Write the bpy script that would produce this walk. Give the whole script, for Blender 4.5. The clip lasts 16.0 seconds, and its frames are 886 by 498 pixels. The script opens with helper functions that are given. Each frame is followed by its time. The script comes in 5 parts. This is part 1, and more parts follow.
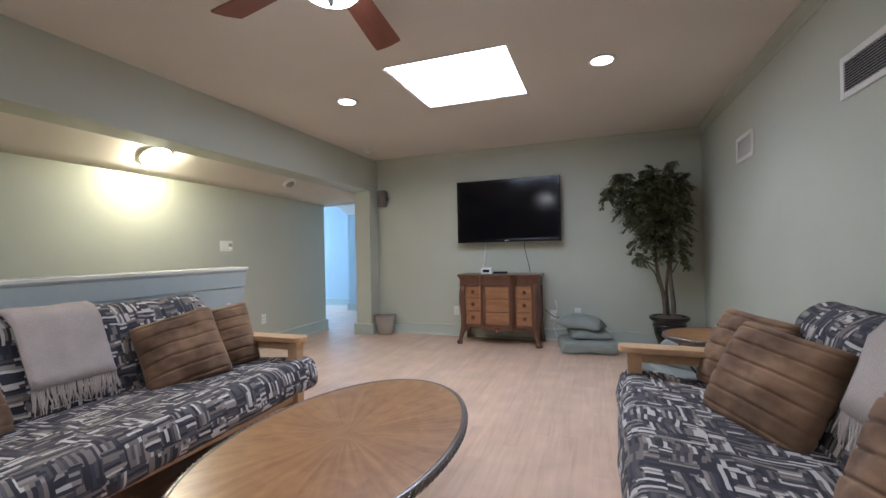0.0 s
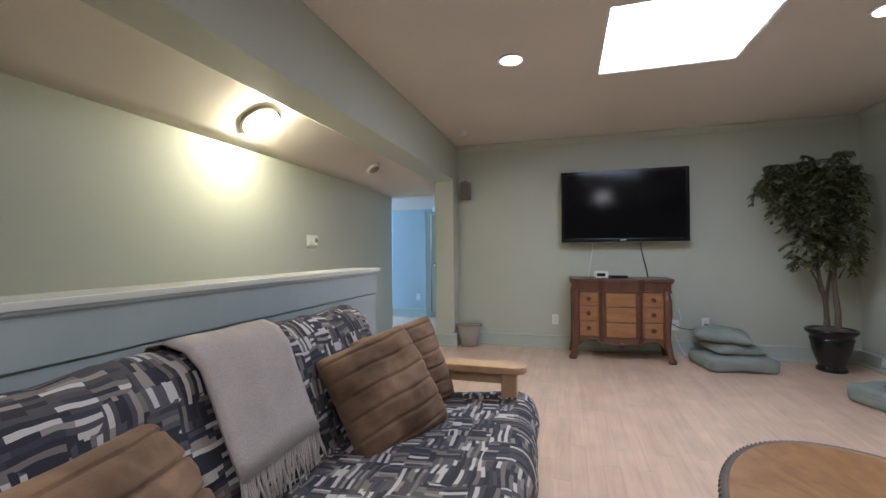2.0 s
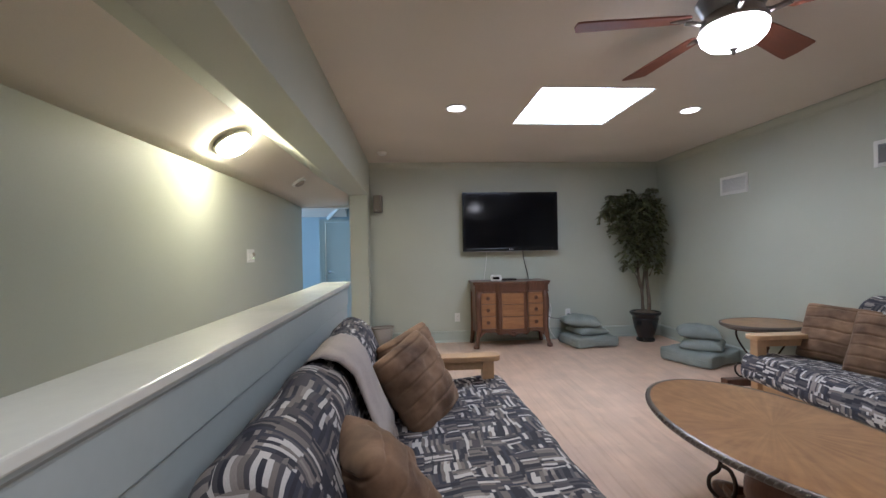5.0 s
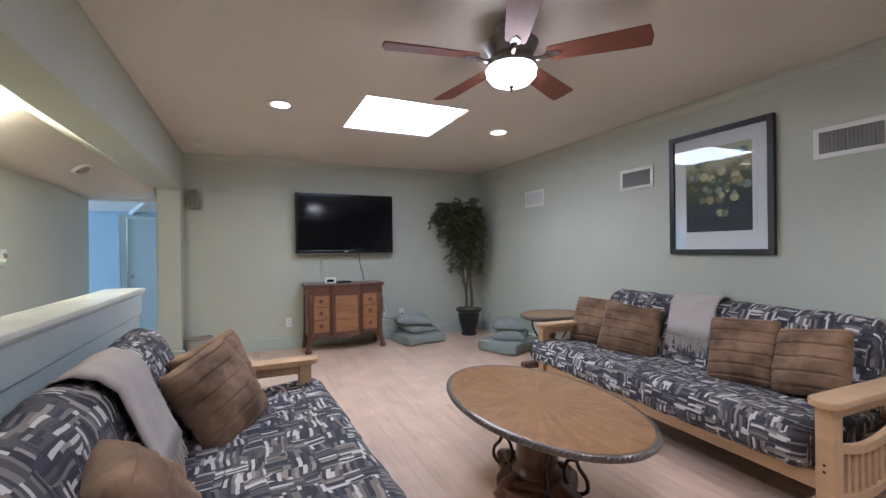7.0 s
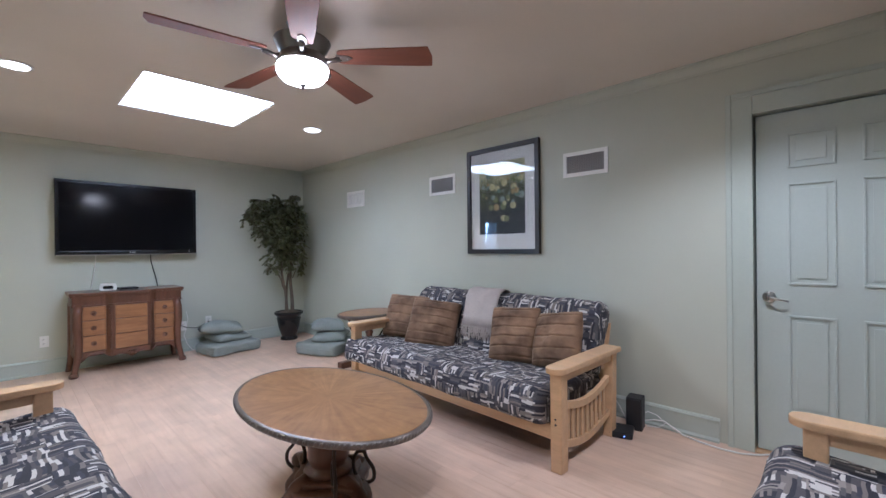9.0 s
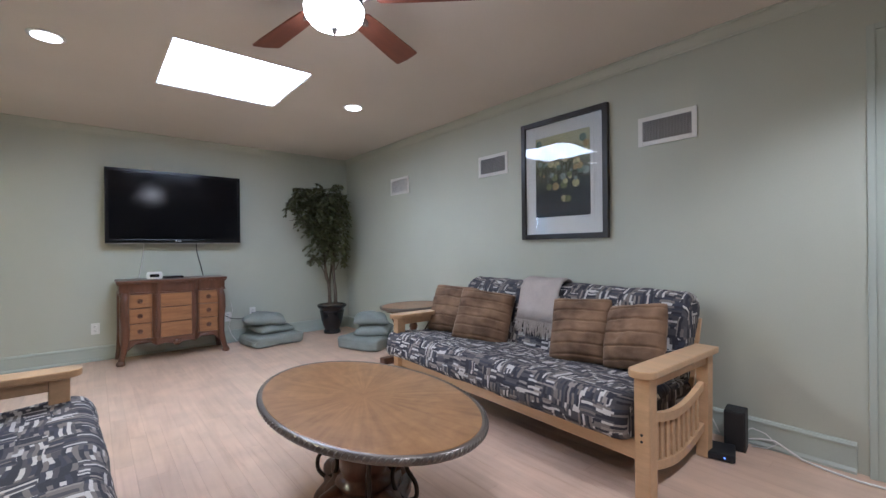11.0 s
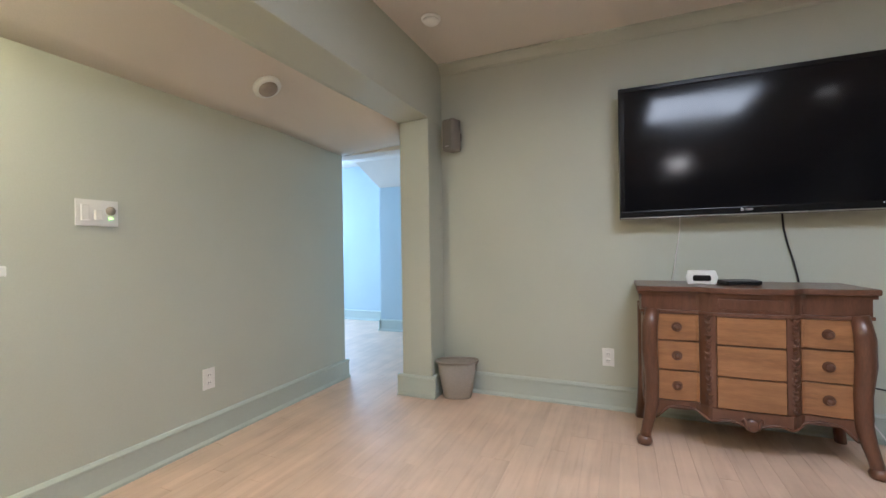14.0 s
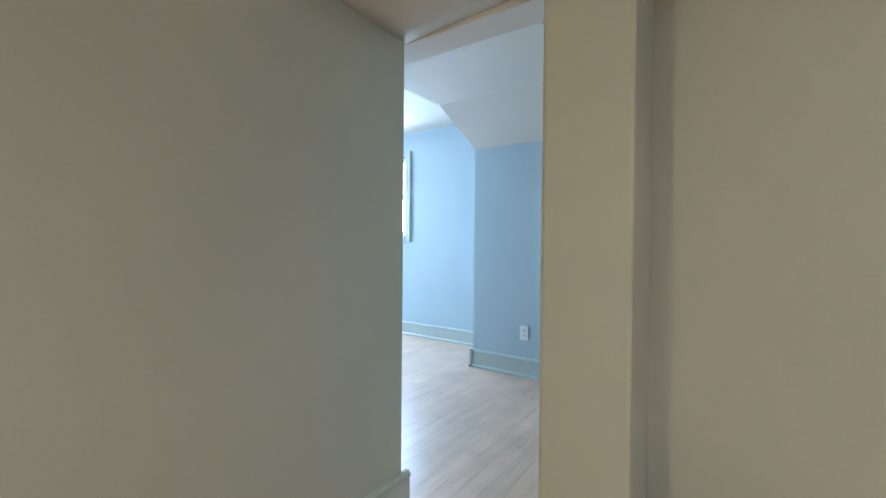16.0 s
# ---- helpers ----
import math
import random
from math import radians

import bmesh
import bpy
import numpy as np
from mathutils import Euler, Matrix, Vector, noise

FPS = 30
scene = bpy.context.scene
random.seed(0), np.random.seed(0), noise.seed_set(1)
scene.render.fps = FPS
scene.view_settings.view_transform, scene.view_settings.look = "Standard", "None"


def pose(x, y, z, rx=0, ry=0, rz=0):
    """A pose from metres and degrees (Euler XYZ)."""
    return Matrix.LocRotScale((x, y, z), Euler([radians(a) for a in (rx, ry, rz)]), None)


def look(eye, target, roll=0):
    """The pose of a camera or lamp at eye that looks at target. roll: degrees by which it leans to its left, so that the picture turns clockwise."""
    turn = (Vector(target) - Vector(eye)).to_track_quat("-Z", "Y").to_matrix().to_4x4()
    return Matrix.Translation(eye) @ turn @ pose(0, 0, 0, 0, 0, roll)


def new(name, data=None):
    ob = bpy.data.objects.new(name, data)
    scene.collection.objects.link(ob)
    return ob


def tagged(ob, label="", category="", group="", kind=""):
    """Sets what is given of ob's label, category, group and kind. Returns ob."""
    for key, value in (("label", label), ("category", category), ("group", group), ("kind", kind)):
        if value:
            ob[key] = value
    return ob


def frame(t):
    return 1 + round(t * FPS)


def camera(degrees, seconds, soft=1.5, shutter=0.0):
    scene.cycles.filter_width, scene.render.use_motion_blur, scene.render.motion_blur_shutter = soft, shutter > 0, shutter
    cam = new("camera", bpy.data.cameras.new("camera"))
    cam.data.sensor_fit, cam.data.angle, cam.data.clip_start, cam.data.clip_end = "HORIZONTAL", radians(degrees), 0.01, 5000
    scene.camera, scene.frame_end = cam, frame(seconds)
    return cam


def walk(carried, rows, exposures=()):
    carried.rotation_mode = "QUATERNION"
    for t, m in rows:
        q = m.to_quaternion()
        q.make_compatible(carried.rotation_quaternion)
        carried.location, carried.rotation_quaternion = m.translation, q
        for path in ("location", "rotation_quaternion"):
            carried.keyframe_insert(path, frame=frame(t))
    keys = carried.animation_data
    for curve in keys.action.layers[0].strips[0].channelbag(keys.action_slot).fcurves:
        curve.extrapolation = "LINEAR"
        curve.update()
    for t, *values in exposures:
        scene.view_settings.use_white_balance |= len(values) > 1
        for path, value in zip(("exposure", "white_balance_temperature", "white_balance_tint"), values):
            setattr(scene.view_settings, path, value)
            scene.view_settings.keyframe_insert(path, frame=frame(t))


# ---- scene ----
cam = camera(93.5, 16.0)
PATH = [
    (0, (0.874, 0.693, 1.144), (0.188, 2.572, 1.15), -1.2),
    (0.5, (0.532, 0.861, 1.119), (-0.15, 2.742, 1.133), -0.9),
    (1, (0.089, 0.956, 1.131), (-0.559, 2.848, 1.144), -0.8),
    (1.5, (-0.353, 0.991, 1.136), (-0.964, 2.895, 1.144), -0.7),
    (2, (-0.749, 0.937, 1.143), (-1.319, 2.854, 1.154), -0.5),
    (2.5, (-1.081, 0.922, 1.121), (-1.58, 2.859, 1.128), -0.3),
    (3, (-1.299, 0.722, 1.147), (-1.646, 2.692, 1.16), -0.6),
    (5.5, (-1.489, 0.315, 1.27), (-1.193, 2.293, 1.271), -0.9),
    (6, (-1.412, 0.288, 1.261), (-0.936, 2.231, 1.266), -0.7),
    (6.5, (-1.363, 0.255, 1.266), (-0.708, 2.144, 1.269), -0.6),
    (7, (-1.316, 0.215, 1.265), (-0.483, 2.033, 1.267), -0.6),
    (7.5, (-1.273, 0.179, 1.274), (-0.264, 1.906, 1.268), -0.6),
    (8, (-1.217, 0.13, 1.252), (-0.051, 1.755, 1.254), -0.5),
    (8.5, (-1.171, 0.092, 1.254), (0.145, 1.598, 1.255), -0.5),
    (9, (-1.137, 0.03, 1.259), (0.307, 1.414, 1.255), -0.6),
    (11.5, (-0.768, 0.62, 1.123), (0.353, 2.277, 1.12), -0.6),
    (12, (-0.634, 1.047, 1.141), (-0.005, 2.946, 1.125), -0.6),
    (12.5, (-0.604, 1.494, 1.113), (-0.426, 3.487, 1.112), -0.6),
    (13, (-0.592, 2.032, 1.102), (-0.781, 4.023, 1.096), -1.0),
    (13.5, (-0.684, 2.572, 1.075), (-1.189, 4.507, 1.077), -1.0),
    (14, (-0.797, 3.079, 1.056), (-1.585, 4.918, 1.057), -0.9),
    (14.5, (-0.981, 3.531, 1.034), (-2.069, 5.209, 1.04), -0.9),
    (15, (-1.203, 3.965, 1.027), (-2.38, 5.582, 1.041), -0.8),
    (15.5, (-1.5, 4.358, 1.027), (-2.668, 5.981, 1.026), -0.6),
    (16, (-1.845, 4.696, 1.062), (-3.004, 6.325, 1.036), 0.5),
]
walk(cam, [(t, look(eye, target, roll)) for t, eye, target, roll in PATH],
     exposures=[(0, -0.30, 5500, 15), (3, -0.44, 5550, 14), (5.5, -0.46, 5450, 15), (7.5, -0.06, 5300, 16), (9, 0.0, 5150, 16),
                (11.5, -0.18, 5350, 14), (12.5, -0.26, 5600, 16), (14, 0.03, 5800, 14), (15, -0.06, 5850, 13), (16, -0.30, 6150, 14)])

# ---- light ----
world = bpy.data.worlds.new("daylight")
scene.world = world
world.use_nodes = True
wn = world.node_tree.nodes
sky = wn.new("ShaderNodeTexSky")
sky.sky_type = "NISHITA"
sky.sun_disc = False
sky.sun_elevation = radians(48)
sky.sun_rotation = radians(200)
world.node_tree.links.new(sky.outputs[0], wn["Background"].inputs[0])
wn["Background"].inputs[1].default_value = 0.12


def lamp(name, kind, m, energy, colour, size=0.1, size_y=None, spread=None):
    data = bpy.data.lights.new(name, kind)
    data.energy, data.color = energy, colour
    if kind == "AREA":
        data.size = size
        if size_y:
            data.shape, data.size_y = "RECTANGLE", size_y
        if spread:
            data.spread = radians(spread)
    elif kind == "SPOT":
        data.spot_size, data.spot_blend, data.shadow_soft_size = radians(spread or 100), 0.6, size
    else:
        data.shadow_soft_size = size
    ob = new(name, data)
    ob.matrix_world = m
    return ob


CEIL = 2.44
# the y 0.30 pair is unseen, assumed by symmetry to light the room's back
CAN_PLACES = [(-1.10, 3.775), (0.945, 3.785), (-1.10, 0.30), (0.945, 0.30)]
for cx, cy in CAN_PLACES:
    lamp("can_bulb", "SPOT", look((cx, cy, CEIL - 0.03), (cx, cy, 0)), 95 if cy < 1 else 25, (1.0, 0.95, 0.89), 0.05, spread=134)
# daylight at the bay window, and from an unseen side opening assumed for brightness
lamp("window_daylight", "AREA", look((-5.3, 8.34, 1.6), (-5.0, 5, 0.9)), 85, (0.45, 0.70, 1.0), 0.6, 1.0)
lamp("unseen_side_daylight", "AREA", look((-6.98, 6.9, 1.45), (-4, 7.0, 1.1)), 150, (0.41, 0.66, 1.0), 1.6, 1.3)

# ---- materials ----


def material(name, colour, rough=0.5, metal=0.0, vary=0.08, scale=3.0, grain=60.0, bump=0.05, coat=0.0, stretch=(1, 1, 1), second=None, fine=0.05):
    """A surface with colour drift at two scales and a fine relief."""
    m = bpy.data.materials.new(name)
    m.use_nodes = True
    n, ln = m.node_tree.nodes, m.node_tree.links
    b = n["Principled BSDF"]
    b.inputs["Metallic"].default_value = metal
    b.inputs["Coat Weight"].default_value = coat
    tc = n.new("ShaderNodeTexCoord")
    mp = n.new("ShaderNodeMapping")
    mp.inputs["Scale"].default_value = stretch
    ln.new(tc.outputs["Object"], mp.inputs[0])
    big, small = n.new("ShaderNodeTexNoise"), n.new("ShaderNodeTexNoise")
    big.inputs["Scale"].default_value, big.inputs["Detail"].default_value = scale, 4
    small.inputs["Scale"].default_value, small.inputs["Detail"].default_value = grain, 5
    ln.new(mp.outputs[0], big.inputs[0])
    ln.new(mp.outputs[0], small.inputs[0])
    ramp = n.new("ShaderNodeMix")
    ramp.data_type = "RGBA"
    lo = [c * (1 - vary) for c in colour] if second is None else second
    hi = [min(1, c * (1 + vary)) for c in colour]
    ramp.inputs[6].default_value, ramp.inputs[7].default_value = (*lo, 1), (*hi, 1)
    st = n.new("ShaderNodeMapRange")
    st.inputs[1].default_value, st.inputs[2].default_value = 0.3, 0.7
    ln.new(big.outputs[0], st.inputs[0])
    ln.new(st.outputs[0], ramp.inputs[0])
    hs = n.new("ShaderNodeHueSaturation")
    mr = n.new("ShaderNodeMapRange")
    mr.inputs[3].default_value, mr.inputs[4].default_value = 1 - 2 * fine, 1 + 2 * fine
    ln.new(small.outputs[0], mr.inputs[0])
    ln.new(mr.outputs[0], hs.inputs["Value"])
    ln.new(ramp.outputs[2], hs.inputs["Color"])
    ln.new(hs.outputs[0], b.inputs["Base Color"])
    rr = n.new("ShaderNodeMapRange")
    rr.inputs[3].default_value, rr.inputs[4].default_value = max(0.02, rough - 0.07), min(1, rough + 0.07)
    ln.new(big.outputs[0], rr.inputs[0])
    ln.new(rr.outputs[0], b.inputs["Roughness"])
    if bump:
        bp = n.new("ShaderNodeBump")
        bp.inputs["Strength"].default_value, bp.inputs["Distance"].default_value = bump, 0.004
        ln.new(small.outputs[0], bp.inputs["Height"])
        ln.new(bp.outputs[0], b.inputs["Normal"])
    return m


def glow(name, colour, strength):
    m = bpy.data.materials.new(name)
    m.use_nodes = True
    b = m.node_tree.nodes["Principled BSDF"]
    b.inputs["Base Color"].default_value = (0.9, 0.9, 0.9, 1)
    b.inputs["Emission Color"].default_value = (*colour, 1)
    b.inputs["Emission Strength"].default_value = strength
    return m


PAINT = material("sage_wall_paint", (0.505, 0.520, 0.435), 0.55, vary=0.04, scale=1.3, grain=140, bump=0.12, fine=0.02)
TRIM = material("sage_trim_paint", (0.465, 0.51, 0.45), 0.32, vary=0.03, scale=2, grain=60, bump=0.05, fine=0.02)
DOORPAINT = material("grey_green_door_paint", (0.46, 0.51, 0.47), 0.35, vary=0.03, scale=2, grain=70, bump=0.05, fine=0.02)
CEILPAINT = material("beige_ceiling_paint", (0.70, 0.645, 0.565), 0.75, vary=0.04, scale=1.1, grain=160, bump=0.15, fine=0.02)
# far-room paint; part of the daylight's blue is mixed into its colour
DAYBLUEPAINT = material("daylight_blue_wall_paint", (0.44, 0.525, 0.54), 0.5, vary=0.04, scale=1.3, grain=140, bump=0.1, fine=0.02)
CAP = material("gloss_cream_paint", (0.74, 0.74, 0.66), 0.22, vary=0.04, scale=3, grain=30, bump=0.06, fine=0.02)
PANEL = material("blue_grey_panel_paint", (0.42, 0.47, 0.46), 0.36, vary=0.05, scale=3, grain=40, bump=0.05, fine=0.02)
WHITE = material("white_plastic", (0.80, 0.79, 0.75), 0.35, vary=0.02, bump=0.0, fine=0.01)
DAYWHITE = glow("skylight_diffuser", (0.86, 0.93, 1.0), 20.0)
GLOBE = glow("lit_frosted_globe", (1.0, 0.93, 0.86), 29.0)
CANLENS = glow("lit_can_lens", (1.0, 0.94, 0.86), 8.0)
DOME = glow("lit_dome_glass", (1.0, 0.87, 0.55), 170.0)
OUTSIDE = glow("bright_window_daylight", (0.75, 0.90, 1.0), 9.0)
SUBFLOOR = material("floor_joint", (0.50, 0.36, 0.27), 0.7, vary=0.1)

# ---- mesh helpers ----


def to_bm(verts, faces):
    bm = bmesh.new()
    vs = [bm.verts.new(v) for v in verts]
    for f in faces:
        bm.faces.new([vs[i] for i in f])
    return bm


def box(x0, x1, y0, y1, z0, z1, bev=0.0, seg=2):
    bm = bmesh.new()
    bmesh.ops.create_cube(bm, size=1)
    for v in bm.verts:
        v.co = ((x0 + x1) / 2 + v.co.x * (x1 - x0), (y0 + y1) / 2 + v.co.y * (y1 - y0), (z0 + z1) / 2 + v.co.z * (z1 - z0))
    if bev:
        bmesh.ops.bevel(bm, geom=bm.edges[:], offset=bev, segments=seg, affect="EDGES", profile=0.6)
    return bm


def join(*bms):
    out = bmesh.new()
    for b in bms:
        me = bpy.data.meshes.new("tmp")
        b.to_mesh(me)
        b.free()
        out.from_mesh(me)
        bpy.data.meshes.remove(me)
    return out


def lathe(profile, n=32, cx=0, cy=0):
    """A turned body from (radius, height) pairs, closed at both ends."""
    verts, faces = [], []
    for r, z in profile:
        for i in range(n):
            a = 2 * math.pi * i / n
            verts.append((cx + r * math.cos(a), cy + r * math.sin(a), z))
    for j in range(len(profile) - 1):
        for i in range(n):
            faces.append((j * n + i, j * n + (i + 1) % n, (j + 1) * n + (i + 1) % n, (j + 1) * n + i))
    faces.append(tuple(range(n))[::-1])
    faces.append(tuple((len(profile) - 1) * n + i for i in range(n)))
    return to_bm(verts, faces)


def prism(outline, axis, a0, a1, bev=0.0):
    """An outline in a plane, drawn out along axis x, y or z from a0 to a1."""
    def put(p, q, a):
        return {"x": (a, p, q), "y": (p, a, q), "z": (p, q, a)}[axis]
    n = len(outline)
    verts = [put(p, q, a0) for p, q in outline] + [put(p, q, a1) for p, q in outline]
    faces = [tuple(range(n))[::-1], tuple(range(n, 2 * n))] + [(i, (i + 1) % n, n + (i + 1) % n, n + i) for i in range(n)]
    bm = to_bm(verts, faces)
    bmesh.ops.recalc_face_normals(bm, faces=bm.faces)
    if bev:
        bmesh.ops.bevel(bm, geom=bm.edges[:], offset=bev, segments=2, affect="EDGES", profile=0.6)
    return bm


def tube(points, r, n=8, flat=1.0):
    """A round bar along points."""
    pts = [Vector(p) for p in points]
    verts, faces = [], []
    side = None
    for i, p in enumerate(pts):
        d = (pts[min(i + 1, len(pts) - 1)] - pts[max(i - 1, 0)]).normalized()
        if side is None:
            side = d.orthogonal().normalized()
        side = (side - d * side.dot(d)).normalized()
        up = d.cross(side)
        rr = r[i] if isinstance(r, (list, tuple)) else r
        for k in range(n):
            a = 2 * math.pi * k / n
            verts.append(p + side * rr * math.cos(a) + up * rr * flat * math.sin(a))
    for i in range(len(pts) - 1):
        for k in range(n):
            faces.append((i * n + k, i * n + (k + 1) % n, (i + 1) * n + (k + 1) % n, (i + 1) * n + k))
    faces.append(tuple(range(n))[::-1])
    faces.append(tuple((len(pts) - 1) * n + k for k in range(n)))
    return to_bm(verts, faces)


def mesh_object(name, bm, mat, smooth=False):
    me = bpy.data.meshes.new(name)
    bmesh.ops.recalc_face_normals(bm, faces=bm.faces)
    bm.to_mesh(me)
    bm.free()
    me.materials.append(mat)
    if smooth:
        for p in me.polygons:
            p.use_smooth = True
    return new(name, me)


def part(name, bm, mat, parent, label="", smooth=False):
    ob = mesh_object(name, bm, mat, smooth)
    ob.parent = parent
    return tagged(ob, label) if label else ob


def thing(name, label, category, group="", m=None):
    ob = new(name)
    ob.empty_display_size = 0.1
    if m is not None:
        ob.matrix_world = m
    return tagged(ob, label, category, group)


def built(name, bm, mat, label, smooth=False):
    return tagged(mesh_object(name, bm, mat, smooth), label, kind="structure")


# ---- structure ----
XL, XB, XR, YT, YB = -2.93, -2.046, 2.0, 6.0, -1.9
built("floor", join(box(XL - 0.13, XR + 0.14, YB - 0.14, 6.14, -0.12, -0.012), box(-7.24, -1.0, 6.14, 8.56, -0.12, -0.012), box(-7.24, XL - 0.13, 4.9, 6.14, -0.12, -0.012)), SUBFLOOR, "light wooden strip floor throughout the attic rooms")

# television wall, behind the beam's end pier
built("wall_north", box(-2.065, XR + 0.15, YT, YT + 0.14, 0, CEIL + 0.1), PAINT, "sage green painted wall behind the television")
# long wall with the six-panel door, an opening at the doorway
DY0, DY1, DH = -0.42, 0.42, 2.05
built("wall_east", join(box(XR, XR + 0.14, DY1 + 0.03, YT, 0, CEIL + 0.1), box(XR, XR + 0.14, YB, DY0 - 0.03, 0, CEIL + 0.1), box(XR, XR + 0.14, DY0 - 0.03, DY1 + 0.03, DH + 0.02, CEIL + 0.1)), PAINT, "sage green painted wall with framed print, vents and door")
built("wall_south", box(XL - 0.14, XR + 0.14, YB - 0.14, YB, 0, CEIL + 0.1), PAINT, "plain sage green end wall")
# low wall of the side aisle
built("wall_west", box(XL - 0.13, XL, YB, 5.95, 0, 1.95, 0.006), PAINT, "sage yellow-green side aisle wall under the sloped ceiling")
# pier under the beam, against the television wall
built("pier", box(-2.284, -2.050, 5.765, YT + 0.14, 0, 2.02, 0.012), PAINT, "sage green pier carrying the beam end")
# the beam between the main ceiling and the side aisle
built("beam", prism([(XB, CEIL + 0.05), (XB, 1.992), (-2.285, 1.984), (-2.56, 2.131), (-2.56, CEIL + 0.05)], "y", YB, YT + 0.05, 0.006), PAINT, "sage green boxed beam along the side aisle")
# sloped aisle ceiling and the lintel over the passage


def aisle_ceiling():
    """The sloped ceiling, easing down to the lintel at its far end."""
    verts, faces = [], []
    ys = [YB + (5.0 - YB) * i / 6 for i in range(6)] + [5.0 + 0.96 * i / 12 for i in range(13)]
    for y in ys:
        k = min(1, max(0, (5.96 - y) / 0.9))
        k = k * k * (3 - 2 * k)
        for i in range(7):
            u = i / 6
            verts.append((XL - 0.02 + u * 0.645, y, 1.868 - 0.02 * (1 - k) + u * (0.03 + 0.37 * k)))
    n = 7
    for j in range(len(ys) - 1):
        for i in range(6):
            faces.append((j * n + i, j * n + i + 1, (j + 1) * n + i + 1, (j + 1) * n + i))
    bm = to_bm(verts, faces)
    r = bmesh.ops.extrude_face_region(bm, geom=bm.faces[:])
    for v in [g for g in r["geom"] if isinstance(g, bmesh.types.BMVert)]:
        v.co.z = max(v.co.z + 0.08, 2.36)
    return bm


built("ceiling_aisle", aisle_ceiling(), CEILPAINT, "sloped beige ceiling over the side aisle", True)
built("lintel", box(XL - 0.13, -2.281, 5.956, 6.10, 1.845, 2.34, 0.004), CEILPAINT, "beige lintel over the passage opening")
# main ceiling with the skylight opening
SX0, SX1, SY0, SY1 = -0.52, 0.372, 3.328, 4.226
built("ceiling", join(box(XB - 0.3, SX0, YB, YT + 0.1, CEIL, CEIL + 0.12), box(SX1, XR + 0.1, YB, YT + 0.1, CEIL, CEIL + 0.12), box(SX0, SX1, YB, SY0, CEIL, CEIL + 0.12), box(SX0, SX1, SY1, YT + 0.1, CEIL, CEIL + 0.12)), CEILPAINT, "flat beige painted ceiling with square skylight opening")

# unseen slab over every ceiling, added to block sky light at the gaps
built("ceiling_cover", box(-7.3, XR + 0.3, YB - 0.2, 8.8, 2.75, 2.85), CEILPAINT, "unseen cover slab that keeps sky light out above the rooms")

# far rooms beyond the passage: a hall with a low door, and a bay with a window
HC, BAYC = 2.11, 2.335
built("wall_hall", join(box(-3.72, -3.055, 7.8, 7.92, 0, 2.2), box(-2.21, -1.0, 7.8, 7.92, 0, 2.2), box(-3.055, -2.21, 7.8, 7.92, 1.83, 2.2), box(-3.72, -3.60, 7.92, 8.42, 0, 2.75)), DAYBLUEPAINT, "pale blue hall wall with a low door")
# closes the hall out of view; sage so it bounces less blue light
built("wall_hall_side", box(-1.14, -1.0, YT + 0.14, 7.8, 0, 2.75), PAINT, "unseen hall end wall, sage to cut the blue bounce")
built("ceiling_hall", prism([(6.08, HC), (7.26, HC), (7.80, 1.875), (7.80, 2.74), (6.08, 2.74)], "x", -3.715, -2.62), CEILPAINT, "hall ceiling sloping down to the low wall")
built("ceiling_hall_flat", prism([(6.08, HC + 0.03), (7.80, HC + 0.03), (7.80, 2.74), (6.08, 2.74)], "x", -2.62, -1.0), CEILPAINT, "flat part of the hall ceiling")
built("trim_hip", tube([(-2.95, 7.79, 1.85), (-2.75, 7.57, 1.99), (-2.55, 7.36, 2.13), (-2.35, 7.14, 2.27)], 0.035, 8), CAP, "pale rounded trim along the ceiling hip", True)
WX0, WX1, WZ0, WZ1 = -5.66, -5.02, 1.15, 2.06
built("wall_bay", join(box(-7.1, WX0, 8.42, 8.56, 0, 2.75), box(WX1, -3.60, 8.42, 8.56, 0, 2.75), box(WX0, WX1, 8.42, 8.56, 0, WZ0), box(WX0, WX1, 8.42, 8.56, WZ1, 2.75)), DAYBLUEPAINT, "pale blue bay wall with a window")
# unseen wall, its opening assumed for the added side daylight
built("wall_bay_side", join(box(-7.24, -7.1, 5.0, 6.1, 0, 2.75), box(-7.24, -7.1, 7.7, 8.56, 0, 2.75), box(-7.24, -7.1, 6.1, 7.7, 0, 0.8), box(-7.24, -7.1, 6.1, 7.7, 2.1, 2.75)), DAYBLUEPAINT, "unseen pale blue outer wall of the bay with an assumed opening")
built("wall_bay_back", box(-7.24, XL - 0.13, 4.9, 5.0, 0, 2.75), DAYBLUEPAINT, "plain pale blue wall of the bay")
built("ceiling_bay", box(-7.1, -3.715, 5.0, 8.42, BAYC, 2.74), CEILPAINT, "flat pale ceiling of the bay")
bay_window = tagged(new("window_1"), "white framed bay window with bright daylight", kind="structure")
part("frame", join(box(WX0 - 0.07, WX0, 8.39, 8.42, WZ0 - 0.07, WZ1 + 0.07, 0.004), box(WX1, WX1 + 0.07, 8.39, 8.42, WZ0 - 0.07, WZ1 + 0.07, 0.004), box(WX0, WX1, 8.39, 8.42, WZ1, WZ1 + 0.07, 0.004), box(WX0, WX1, 8.38, 8.42, WZ0 - 0.07, WZ0, 0.004)), TRIM, bay_window)
